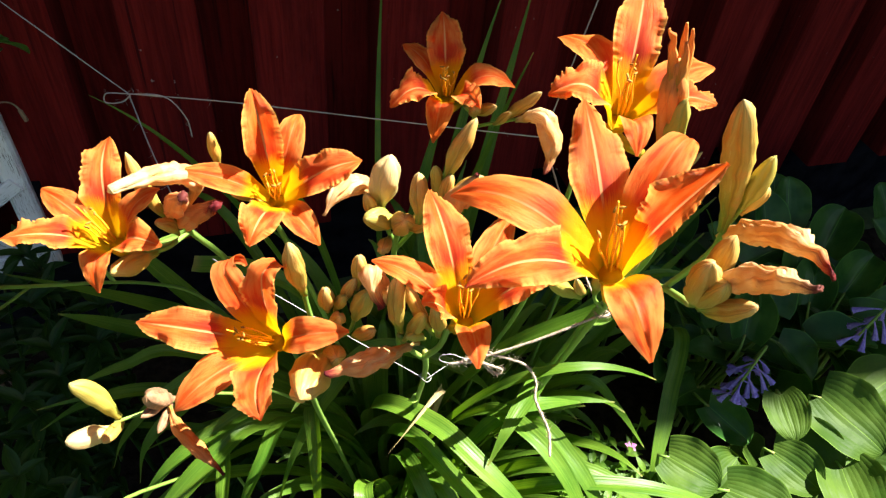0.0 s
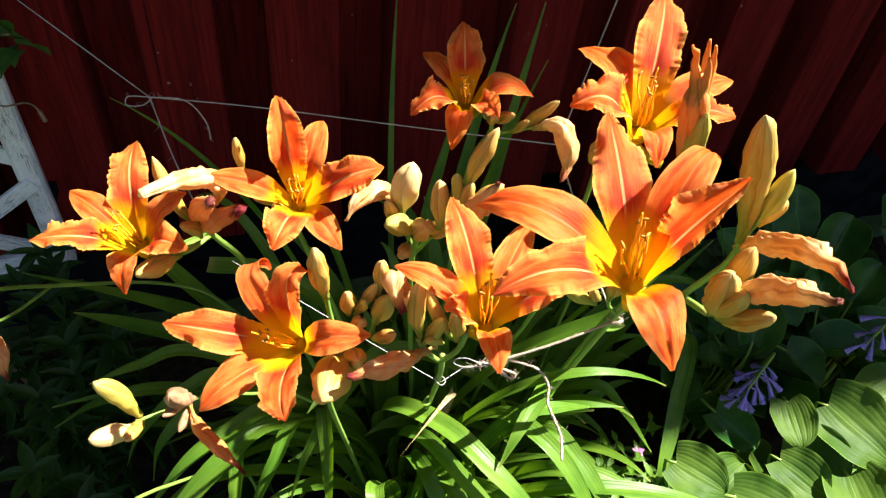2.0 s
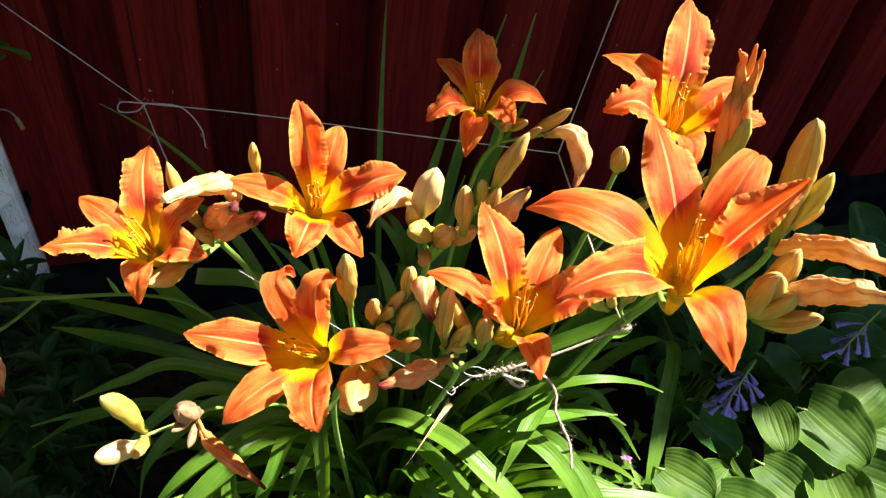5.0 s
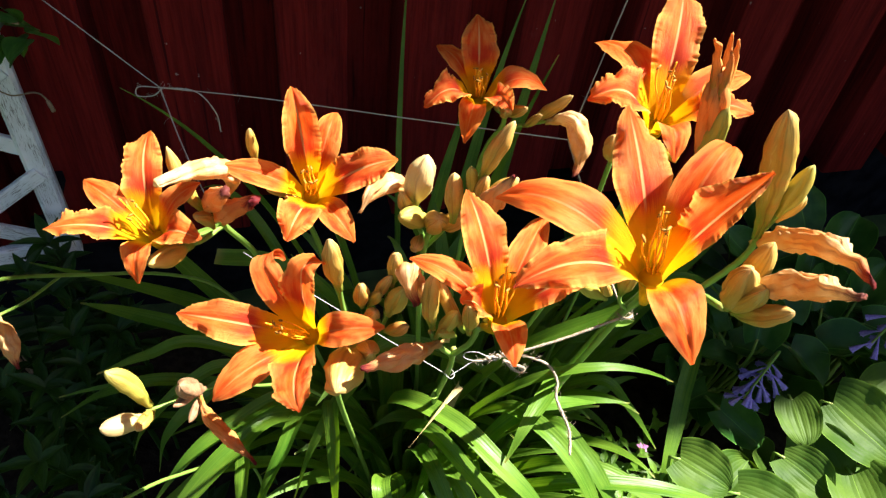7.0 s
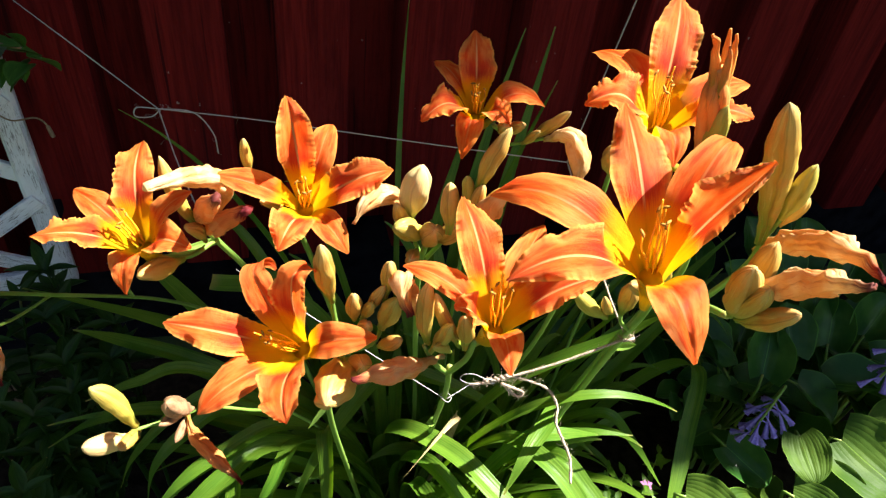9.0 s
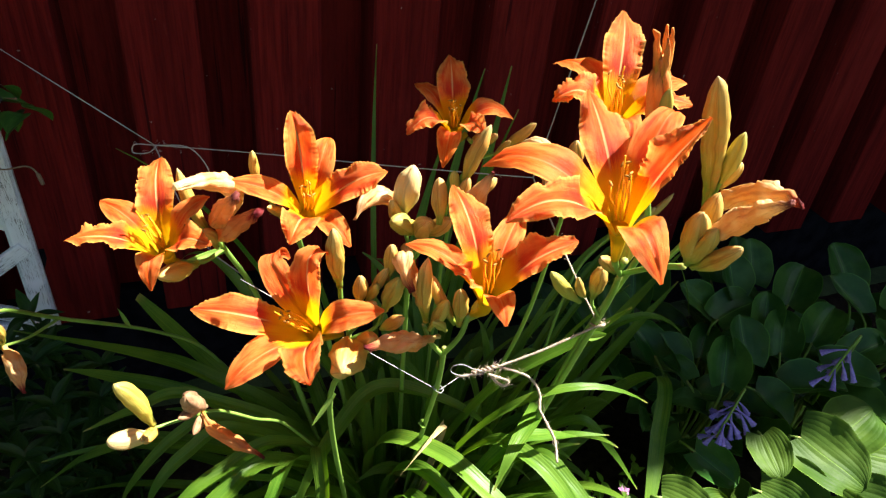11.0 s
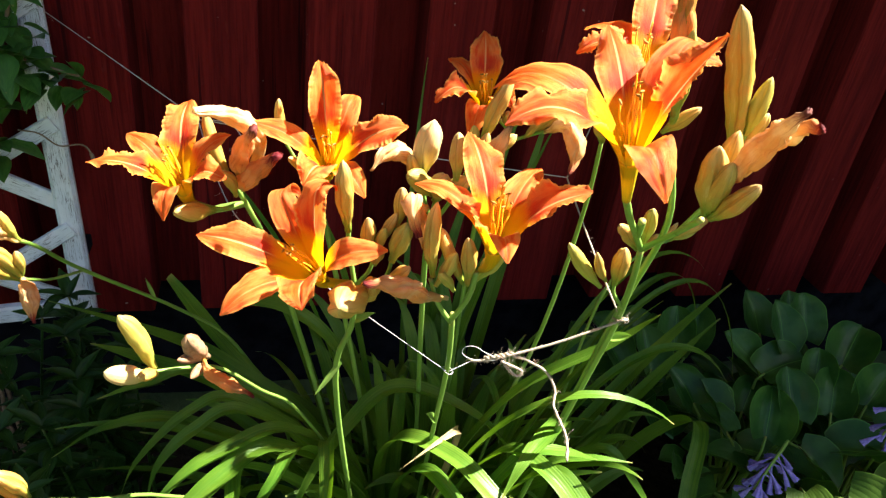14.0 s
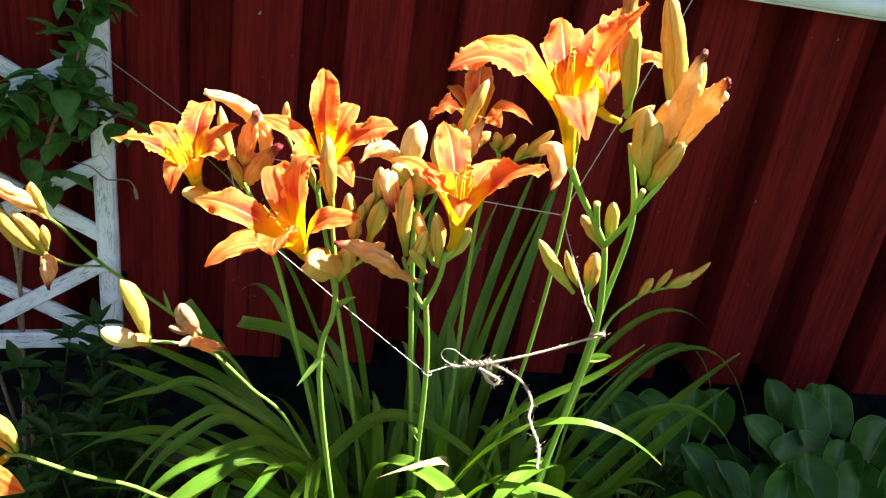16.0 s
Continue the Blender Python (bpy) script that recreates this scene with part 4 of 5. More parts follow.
stem(s, [(0.124, 0.402, 0.685), (0.122, 0.372, 0.714), (0.110, 0.338, 0.742)], 0.0026, 0.0024, "branch")
stem(s, [(0.120, 0.368, 0.716), (0.132, 0.362, 0.745), (0.131, 0.358, 0.768)], 0.0022, 0.0022, "branch")
flower(s, (0.054, 0.329, 0.794), (-0.30, -0.22, 0.92),
       [("sepal", (0.004, 0.372, 0.792), {"lift": 0.034, "width": 0.0120}), ("petal", (-0.002, 0.322, 0.796), {"lift": 0.020, "width": 0.0130, "ruffle": 0.0012, "curl": 0.8, "twist": -0.5}), ("petal", (0.062, 0.389, 0.820), {"lift": 0.010, "width": 0.0138, "fold": -0.25, "ruffle": 0.0009}),
        ("sepal", (0.093, 0.357, 0.828), {"lift": 0.018, "width": 0.0115, "curl": 1.6}), ("petal", (0.083, 0.324, 0.835), {"lift": -0.004, "width": 0.0108, "fold": 0.75, "ruffle": 0.0008}), ("sepal", (0.056, 0.291, 0.776), {"lift": 0.020, "width": 0.0125})],
       (0.0685, 0.341, 0.751), "large open orange daylily with a golden throat", 15, 0.9, (0.1, 0.5, 0.9))
bud(s, (0.131, 0.359, 0.764), (0.102, 0.349, 0.842), 0.0078, "long straw-yellow bud almost ready to open")
bud(s, (0.132, 0.356, 0.780), (0.133, 0.353, 0.810), 0.0050)
bud(s, (0.133, 0.356, 0.776), (0.139, 0.354, 0.792), 0.0044)
stem(s, [(0.130, 0.359, 0.764), (0.132, 0.357, 0.776), (0.132, 0.356, 0.784)], 0.0018, 0.0018, "flower_stem")
withered(s, [(0.134, 0.364, 0.755), (0.130, 0.345, 0.776), (0.124, 0.318, 0.798), (0.114, 0.290, 0.810)], 0.0060, "long papery spent bloom with a dark tip", 31, 0.0, PAPER_DARK, 1.5)
withered(s, [(0.110, 0.332, 0.760), (0.106, 0.318, 0.780), (0.100, 0.298, 0.802), (0.092, 0.278, 0.820)], 0.0058, "long papery spent bloom with a wine-red tip", 32, 0.5, PAPER_DARK, 1.5)
bud(s, (0.108, 0.334, 0.748), (0.094, 0.322, 0.788), 0.0080, "fat straw-yellow bud")
bud(s, (0.108, 0.334, 0.748), (0.098, 0.314, 0.784), 0.0062)
bud(s, (0.110, 0.332, 0.746), (0.109, 0.306, 0.777), 0.0056, "greenish bud")
bud(s, (0.110, 0.336, 0.748), (0.108, 0.330, 0.792), 0.0070)
stem(s, [(0.150, 0.442, 0.610), (0.138, 0.439, 0.625), (0.135, 0.438, 0.636)], 0.0018, 0.0018, "flower_stem")
bud(s, (0.124, 0.436, 0.634), (0.086, 0.422, 0.678), 0.0058)
bud(s, (0.126, 0.434, 0.640), (0.106, 0.420, 0.672), 0.0038)
bud(s, (0.135, 0.438, 0.634), (0.131, 0.430, 0.668), 0.0075, "plump pod with brown slits")
bud(s, (0.126, 0.410, 0.680), (0.102, 0.396, 0.706), 0.0050)
bud(s, (0.128, 0.408, 0.684), (0.120, 0.396, 0.716), 0.0055)
stem(s, [(0.111, 0.389, 0.702), (0.104, 0.378, 0.713), (0.100, 0.372, 0.722)], 0.0022, 0.0030, "branch_stub")
bract(s, (0.165, 0.47, 0.56), (0.178, 0.462, 0.568), 0.004)

# the flower behind the big one
s = stalk((0.17, 0.63), "daylily stalk with an orange flower and a withered ragged bloom")
stem(s, [(0.17, 0.63, -0.02), (0.172, 0.545, 0.32), (0.160, 0.475, 0.54), (0.150, 0.440, 0.625), (0.142, 0.410, 0.700), (0.126, 0.405, 0.752)], 0.0038, 0.0026)
flower(s, (0.106, 0.424, 0.794), (-0.12, -0.30, 0.95),
       [("petal", (0.132, 0.478, 0.828), {"lift": 0.010, "width": 0.0150}), ("sepal", (0.094, 0.484, 0.794), {"lift": 0.024, "width": 0.0120}), ("petal", (0.068, 0.432, 0.794), {"lift": 0.022, "width": 0.0150, "ruffle": 0.0010}),
        ("sepal", (0.160, 0.438, 0.798), {"lift": 0.016, "width": 0.0105}), ("petal", (0.140, 0.404, 0.800), {"lift": 0.012, "width": 0.0125}), ("sepal", (0.100, 0.395, 0.782), {"lift": 0.016, "width": 0.0095})],
       (0.122, 0.420, 0.762), "open orange daylily behind the large one", 16, 0.9, (0.15, 0.5, 0.9))
crown_bloom(s, [(0.112, 0.392, 0.775), (0.105, 0.387, 0.802), (0.099, 0.385, 0.826), (0.096, 0.384, 0.838)], 0.0066, 5, "upright withered orange bloom with a ragged crown", 33)
bud(s, (0.116, 0.396, 0.770), (0.101, 0.378, 0.824), 0.0062)
bud(s, (0.120, 0.410, 0.758), (0.132, 0.398, 0.778), 0.0045)

# the shaded flower by the wall
s = stalk((0.12, 0.70), "daylily stalk with a deep orange flower in shade")
stem(s, [(0.12, 0.70, -0.02), (0.10, 0.655, 0.35), (0.078, 0.585, 0.62), (0.082, 0.558, 0.690), (0.072, 0.553, 0.708)], 0.0034, 0.0022)
flower(s, (0.054, 0.540, 0.736), (-0.12, -0.30, 0.95),
       [("petal", (0.056, 0.568, 0.768), {"lift": 0.006, "width": 0.0145}), ("sepal", (0.032, 0.571, 0.746), {"lift": 0.010}), ("petal", (0.016, 0.532, 0.726), {"lift": 0.020, "width": 0.0125}),
        ("sepal", (0.044, 0.528, 0.699), {"lift": 0.014, "width": 0.0105}), ("petal", (0.070, 0.520, 0.728), {"lift": 0.010, "width": 0.0095, "twist": 0.8}), ("sepal", (0.099, 0.537, 0.730), {"lift": 0.022, "width": 0.0115})],
       (0.070, 0.553, 0.712), "deep orange daylily in the shade of the eave", 17, 0.45, (-0.3, 0.1, 0.8))
bud(s, (0.078, 0.552, 0.704), (0.070, 0.528, 0.722), 0.0050)
bud(s, (0.080, 0.552, 0.702), (0.084, 0.530, 0.722), 0.0050)
stem(s, [(0.082, 0.560, 0.685), (0.094, 0.545, 0.698), (0.104, 0.536, 0.706)], 0.0018, 0.0016, "branch")
bud(s, (0.094, 0.545, 0.698), (0.116, 0.532, 0.728), 0.0052)
bud(s, (0.092, 0.546, 0.696), (0.096, 0.530, 0.716), 0.0036)
withered(s, [(0.104, 0.536, 0.706), (0.114, 0.522, 0.716), (0.118, 0.508, 0.706), (0.112, 0.497, 0.688)], 0.0082, "pale limp bloom hanging down", 34, 0.0, PAPER_DARK)

# a slim stalk with a single pod
s = stalk((0.13, 0.66), "slim daylily stalk with one greenish pod")
stem(s, [(0.13, 0.66, -0.02), (0.135, 0.60, 0.30), (0.126, 0.512, 0.537), (0.122, 0.482, 0.666), (0.112, 0.462, 0.732)], 0.0030, 0.0020)
bud(s, (0.112, 0.462, 0.730), (0.100, 0.448, 0.758), 0.0065)

# the low cluster of buds
s = stalk((-0.02, 0.64), "low daylily stalk with cream buds and a withered tail")
stem(s, [(0.0, 0.66, -0.02), (-0.02, 0.60, 0.26), (-0.071, 0.545, 0.425), (-0.105, 0.508, 0.490), (-0.131, 0.480, 0.538), (-0.148, 0.462, 0.556), (-0.174, 0.450, 0.564)], 0.0020, 0.0015)
bud(s, (-0.172, 0.453, 0.564), (-0.188, 0.450, 0.611), 0.0078, "cream bud with a brown scar")
bud(s, (-0.172, 0.444, 0.566), (-0.196, 0.430, 0.582), 0.0078, "brownish bud with a pale side", 0.0, BUD_PALE)
bud(s, (-0.170, 0.452, 0.560), (-0.176, 0.426, 0.580), 0.0048)
bud(s, (-0.138, 0.458, 0.568), (-0.148, 0.440, 0.600), 0.0078, "papery brown pod", 0.0, POD)
bud(s, (-0.142, 0.458, 0.566), (-0.154, 0.436, 0.584), 0.0044, "small dried brown bud", 0.0, POD)
bud(s, (-0.140, 0.456, 0.564), (-0.146, 0.430, 0.574), 0.0040, "small dried brown bud", 0.0, POD)
withered(s, [(-0.140, 0.452, 0.572), (-0.134, 0.430, 0.578), (-0.120, 0.402, 0.592), (-0.106, 0.376, 0.606)], 0.0046, "long withered tail with a dark tip", 35, 0.0, TAIL)

# the cluster leaning out past the trellis side
s = stalk((-0.04, 0.72), "daylily stalk leaning far out with pale buds and a brown bloom")
stem(s, [(-0.04, 0.72, -0.02), (-0.08, 0.73, 0.22), (-0.135, 0.725, 0.36), (-0.185, 0.698, 0.430), (-0.243, 0.594, 0.550), (-0.256, 0.545, 0.602), (-0.260, 0.522, 0.622)], 0.0028, 0.0018)
stem(s, [(-0.243, 0.594, 0.550), (-0.256, 0.555, 0.568), (-0.264, 0.523, 0.590)], 0.0016, 0.0014, "branch")
bud(s, (-0.260, 0.522, 0.622), (-0.264, 0.507, 0.654), 0.0058)
bud(s, (-0.264, 0.523, 0.590), (-0.284, 0.492, 0.640), 0.0075)
bud(s, (-0.263, 0.522, 0.592), (-0.274, 0.498, 0.634), 0.0060)
bud(s, (-0.261, 0.521, 0.596), (-0.260, 0.513, 0.619), 0.0042)
withered(s, [(-0.262, 0.521, 0.592), (-0.253, 0.500, 0.592), (-0.248, 0.484, 0.581)], 0.0062, "small brown withered bloom", 36)
withered(s, [(-0.260, 0.522, 0.622), (-0.272, 0.500, 0.645), (-0.288, 0.475, 0.670)], 0.0066, "orange spent bloom", 37)
bract(s, (-0.205, 0.665, 0.470), (-0.212, 0.668, 0.492), 0.002)

# the flower low beside the path, seen late
s = stalk((-0.12, 0.60), "low leaning daylily stalk with an orange flower and buds")
stem(s, [(-0.12, 0.60, -0.02), (-0.13, 0.575, 0.25), (-0.185, 0.505, 0.378), (-0.222, 0.456, 0.438), (-0.245, 0.420, 0.484), (-0.252, 0.410, 0.493)], 0.0024, 0.0018)
flower(s, (-0.274, 0.394, 0.500), (-0.35, -0.62, 0.55),
       [("petal", (-0.315, 0.402, 0.506), {}), ("sepal", (-0.292, 0.430, 0.520), {}), ("petal", (-0.266, 0.428, 0.522), {}),
        ("sepal", (-0.235, 0.390, 0.480), {"width": 0.013}), ("petal", (-0.258, 0.364, 0.462), {}), ("sepal", (-0.292, 0.368, 0.468), {})],
       (-0.252, 0.410, 0.493), "open orange daylily low beside the path", 18)
bud(s, (-0.248, 0.414, 0.494), (-0.258, 0.398, 0.536), 0.0062)
bud(s, (-0.250, 0.412, 0.494), (-0.272, 0.412, 0.530), 0.0055)

# a young bud cluster near the wall
s = stalk((0.22, 0.66), "slender daylily stalk with a small shaded cluster of green buds")
stem(s, [(0.22, 0.66, -0.02), (0.22, 0.62, 0.30), (0.225, 0.60, 0.50), (0.255, 0.60, 0.556), (0.288, 0.604, 0.570)], 0.0028, 0.0016)
for foot, tip, r in (((0.256, 0.600, 0.556), (0.262, 0.590, 0.584), 0.0050), ((0.272, 0.602, 0.564), (0.284, 0.598, 0.592), 0.0040), ((0.284, 0.603, 0.568), (0.306, 0.602, 0.588), 0.0044),
                     ((0.287, 0.604, 0.570), (0.326, 0.606, 0.600), 0.0042), ((0.286, 0.604, 0.569), (0.312, 0.606, 0.576), 0.0038)):
    bud(s, foot, tip, r)

# ---- daylily leaves ----
clump = thing("daylily_clump", tuple(CROWN), "dense clump of long arching green daylily leaves", "leaf clump")
hand_leaves = [
    ((0.14, 0.62, 0), (0.20, 0.62, 0.22), (0.34, 0.66, 0.38), (0.458, 0.700, 0.447), 0.0130),
    ((0.15, 0.62, 0), (0.20, 0.60, 0.20), (0.34, 0.64, 0.35), (0.444, 0.680, 0.409), 0.0130),
    ((0.18, 0.66, 0), (0.25, 0.68, 0.42), (0.42, 0.72, 0.62), (0.575, 0.760, 0.235), 0.0062),
    ((0.04, 0.70, 0), (0.00, 0.70, 0.34), (-0.08, 0.71, 0.56), (-0.195, 0.740, 0.621), 0.0060),
    ((0.13, 0.72, 0), (0.14, 0.74, 0.25), (0.19, 0.79, 0.45), (0.235, 0.834, 0.646), 0.0115),
    ((0.10, 0.70, 0), (0.11, 0.74, 0.25), (0.14, 0.80, 0.45), (0.209, 0.851, 0.637), 0.0105),
    ((0.08, 0.70, 0), (0.06, 0.76, 0.30), (0.06, 0.80, 0.54), (0.100, 0.945, 0.635), 0.0046),
    ((0.08, 0.70, 0), (0.10, 0.72, 0.25), (0.14, 0.73, 0.46), (0.191, 0.712, 0.650), 0.0095),
    ((0.06, 0.71, 0), (0.07, 0.73, 0.25), (0.10, 0.77, 0.44), (0.148, 0.800, 0.578), 0.0115),
    ((0.09, 0.62, 0), (0.085, 0.60, 0.20), (0.082, 0.585, 0.36), (0.078, 0.575, 0.450), 0.0120),
    ((0.16, 0.65, 0), (0.22, 0.64, 0.34), (0.34, 0.62, 0.56), (0.470, 0.620, 0.300), 0.0085),
    ((0.15, 0.66, 0), (0.20, 0.66, 0.38), (0.28, 0.66, 0.60), (0.400, 0.680, 0.480), 0.0075),
    ((0.13, 0.63, 0), (0.15, 0.61, 0.28), (0.20, 0.58, 0.44), (0.268, 0.560, 0.528), 0.0105),
    ((0.18, 0.68, 0), (0.26, 0.71, 0.34), (0.40, 0.76, 0.56), (0.525, 0.82, 0.300), 0.0075),
    ((0.02, 0.70, 0), (-0.04, 0.73, 0.30), (-0.10, 0.80, 0.50), (-0.160, 0.860, 0.400), 0.0095),
    ((0.06, 0.68, 0), (0.02, 0.70, 0.34), (-0.03, 0.73, 0.55), (-0.060, 0.760, 0.520), 0.0100),
    ((0.06, 0.60, 0), (0.03, 0.50, 0.46), (0.13, 0.46, 0.57), (0.252, 0.467, 0.460), 0.0078),
]
rl = random.Random(9)
for p0, p1, p2, p3, w in hand_leaves:
    strap_leaf(clump, p0, p1, p2, p3, w, rl.uniform(-0.3, 0.3))
# leaves that hang out towards the trellis
for pts, w, *turn in (
        ([(0.03, 0.66, 0), (-0.04, 0.68, 0.25), (-0.14, 0.70, 0.351), (-0.207, 0.729, 0.374), (-0.335, 0.775, 0.392)], 0.0150),
        ([(0.03, 0.66, 0), (-0.05, 0.665, 0.24), (-0.15, 0.685, 0.335), (-0.24, 0.72, 0.355), (-0.29, 0.74, 0.358)], 0.0130),
        ([(0.03, 0.62, 0), (-0.02, 0.62, 0.28), (-0.151, 0.62, 0.409), (-0.21, 0.62, 0.405), (-0.258, 0.62, 0.386)], 0.0090),
        ([(0.03, 0.62, 0), (-0.03, 0.61, 0.28), (-0.126, 0.60, 0.392), (-0.174, 0.596, 0.385), (-0.224, 0.592, 0.33), (-0.245, 0.59, 0.28)], 0.0105),
        ([(0.04, 0.61, 0), (-0.03, 0.60, 0.28), (-0.119, 0.578, 0.40), (-0.166, 0.568, 0.39), (-0.20, 0.56, 0.355), (-0.215, 0.556, 0.30)], 0.0105),
        ([(0.04, 0.60, 0), (0.0, 0.585, 0.28), (-0.079, 0.56, 0.39), (-0.136, 0.533, 0.399), (-0.175, 0.516, 0.386), (-0.215, 0.498, 0.34)], 0.0115),
        ([(0.05, 0.60, 0), (0.0, 0.57, 0.27), (-0.09, 0.545, 0.385), (-0.14, 0.515, 0.385), (-0.19, 0.49, 0.345), (-0.22, 0.475, 0.30)], 0.0140),
        ([(0.05, 0.59, 0), (0.0, 0.57, 0.26), (-0.065, 0.55, 0.375), (-0.095, 0.505, 0.385), (-0.12, 0.474, 0.36), (-0.14, 0.45, 0.31)], 0.0128, -1.0),
        ([(0.04, 0.60, 0), (-0.04, 0.59, 0.24), (-0.12, 0.565, 0.34), (-0.132, 0.52, 0.345), (-0.137, 0.48, 0.33), (-0.14, 0.45, 0.29)], 0.0120, -1.0),
        ([(0.02, 0.60, 0), (-0.05, 0.57, 0.22), (-0.15, 0.54, 0.315), (-0.20, 0.52, 0.31), (-0.26, 0.50, 0.27)], 0.0105),
        ([(0.04, 0.60, 0), (0.0, 0.585, 0.25), (-0.040, 0.565, 0.37), (-0.047, 0.52, 0.365), (-0.052, 0.48, 0.335), (-0.055, 0.45, 0.29)], 0.0125, -1.3),
        ([(0.02, 0.64, 0), (-0.06, 0.63, 0.24), (-0.18, 0.63, 0.34), (-0.26, 0.64, 0.33), (-0.32, 0.65, 0.28)], 0.0110),
        ([(0.15, 0.58, 0), (0.15, 0.56, 0.24), (0.135, 0.545, 0.36), (0.075, 0.57, 0.405), (0.019, 0.59, 0.408), (-0.03, 0.56, 0.385), (-0.066, 0.529, 0.350), (-0.09, 0.50, 0.30)], 0.0125)):
    bent_leaf(clump, pts, w, turn[0] if turn else rl.uniform(-0.25, 0.25))
bent_leaf(clump, [(0.03, 0.66, 0), (-0.03, 0.67, 0.18), (-0.084, 0.691, 0.286), (-0.149, 0.726, 0.365), (-0.203, 0.745, 0.442)], 0.0138, 0.1, None, 0.85, 0.3)
bent_leaf(clump, [(0.06, 0.66, 0), (0.03, 0.665, 0.24), (-0.025, 0.677, 0.385), (-0.08, 0.69, 0.438), (-0.14, 0.705, 0.442)], 0.0128, 0.3, None, 0.95, 0.8)
# leaves that arch over the front of the bed
for pts, w in (
        ([(0.06, 0.62, 0), (0.02, 0.60, 0.25), (0.018, 0.54, 0.39), (0.057, 0.489, 0.418), (0.088, 0.447, 0.408), (0.122, 0.415, 0.375), (0.15, 0.39, 0.32)], 0.0138),
        ([(0.06, 0.60, 0), (0.03, 0.57, 0.26), (0.038, 0.505, 0.385), (0.068, 0.455, 0.38), (0.10, 0.42, 0.345), (0.12, 0.40, 0.29)], 0.0105),
        ([(0.06, 0.60, 0), (0.04, 0.55, 0.26), (0.038, 0.485, 0.36), (0.05, 0.44, 0.34), (0.06, 0.41, 0.30)], 0.0105),
        ([(0.07, 0.60, 0), (0.05, 0.55, 0.25), (0.055, 0.47, 0.36), (0.075, 0.43, 0.335), (0.09, 0.40, 0.29)], 0.0105),
        ([(0.10, 0.60, 0), (0.09, 0.56, 0.26), (0.11, 0.505, 0.40), (0.135, 0.465, 0.42), (0.16, 0.43, 0.40), (0.178, 0.40, 0.36), (0.19, 0.38, 0.31)], 0.0118),
        ([(0.12, 0.58, 0), (0.13, 0.54, 0.26), (0.155, 0.49, 0.385), (0.18, 0.45, 0.38), (0.20, 0.415, 0.35), (0.215, 0.39, 0.30)], 0.0118),
        ([(0.10, 0.56, 0), (0.12, 0.50, 0.22), (0.16, 0.445, 0.345), (0.228, 0.422, 0.36), (0.30, 0.402, 0.34), (0.37, 0.385, 0.29)], 0.0112),
        ([(0.12, 0.56, 0), (0.14, 0.52, 0.22), (0.19, 0.47, 0.325), (0.26, 0.43, 0.31), (0.33, 0.39, 0.25)], 0.0125),
        ([(0.12, 0.55, 0), (0.14, 0.50, 0.20), (0.20, 0.44, 0.29), (0.27, 0.40, 0.27), (0.33, 0.37, 0.22)], 0.0120),
        ([(0.11, 0.55, 0), (0.12, 0.48, 0.22), (0.16, 0.42, 0.29), (0.21, 0.38, 0.27), (0.26, 0.35, 0.22)], 0.0120),
        ([(0.09, 0.58, 0), (0.08, 0.52, 0.24), (0.10, 0.45, 0.35), (0.13, 0.41, 0.33), (0.15, 0.38, 0.28)], 0.0120),
        ([(0.20, 0.60, 0), (0.215, 0.60, 0.22), (0.205, 0.57, 0.36), (0.16, 0.51, 0.42), (0.12, 0.47, 0.43), (0.093, 0.445, 0.41)], 0.0118),
        ([(0.14, 0.60, 0), (0.14, 0.56, 0.24), (0.17, 0.53, 0.345), (0.21, 0.515, 0.37), (0.252, 0.502, 0.372)], 0.0080),
        ([(0.17, 0.62, 0), (0.20, 0.60, 0.22), (0.25, 0.56, 0.33), (0.29, 0.535, 0.30), (0.33, 0.51, 0.24)], 0.0095),
        ([(0.06, 0.58, 0), (0.07, 0.57, 0.25), (0.118, 0.535, 0.435), (0.192, 0.505, 0.525), (0.219, 0.491, 0.565)], 0.0125),
        ([(0.30, 0.70, 0), (0.40, 0.69, 0.19), (0.440, 0.645, 0.268), (0.387, 0.561, 0.25), (0.352, 0.506, 0.22), (0.338, 0.486, 0.195)], 0.0138),
        ([(0.06, 0.50, 0), (0.05, 0.47, 0.22), (0.035, 0.455, 0.35), (0.01, 0.44, 0.345), (-0.02, 0.43, 0.33)], 0.0085),
        ([(0.04, 0.56, 0), (0.02, 0.52, 0.25), (-0.01, 0.475, 0.36), (-0.008, 0.44, 0.33), (-0.005, 0.42, 0.29)], 0.0115),
        ([(0.06, 0.56, 0), (0.05, 0.50, 0.20), (0.03, 0.43, 0.27), (0.02, 0.39, 0.24), (0.015, 0.36, 0.19)], 0.0115),
        ([(0.09, 0.56, 0), (0.10, 0.52, 0.28), (0.13, 0.50, 0.395), (0.17, 0.50, 0.40), (0.22, 0.51, 0.37)], 0.0115)):
    bent_leaf(clump, pts, w, rl.uniform(-0.25, 0.25))
# the crowd of leaves beneath them
for i in range(120):
    a = rl.uniform(0, 360)
    reach = rl.uniform(0.12, 0.36)
    back = math.sin(radians(a)) > 0.3
    if back:
        reach *= 0.55
    if -75 < (a + 180) % 360 - 180 < 25 or 190 < a < 262:
        reach = min(reach, 0.20)
    h = rl.uniform(0.22, 0.36) * (1.25 if back else 1.0)
    b = CROWN + V(rl.uniform(-0.09, 0.11), rl.uniform(-0.07, 0.05), 0)
    arch(clump, b, a, reach, h, rl.choice((rl.uniform(-0.03, 0.07), rl.uniform(0.02, 0.14))), rl.uniform(0.0095, 0.0130), rl, None, rl.random() < 0.65)
front = random.Random(19)
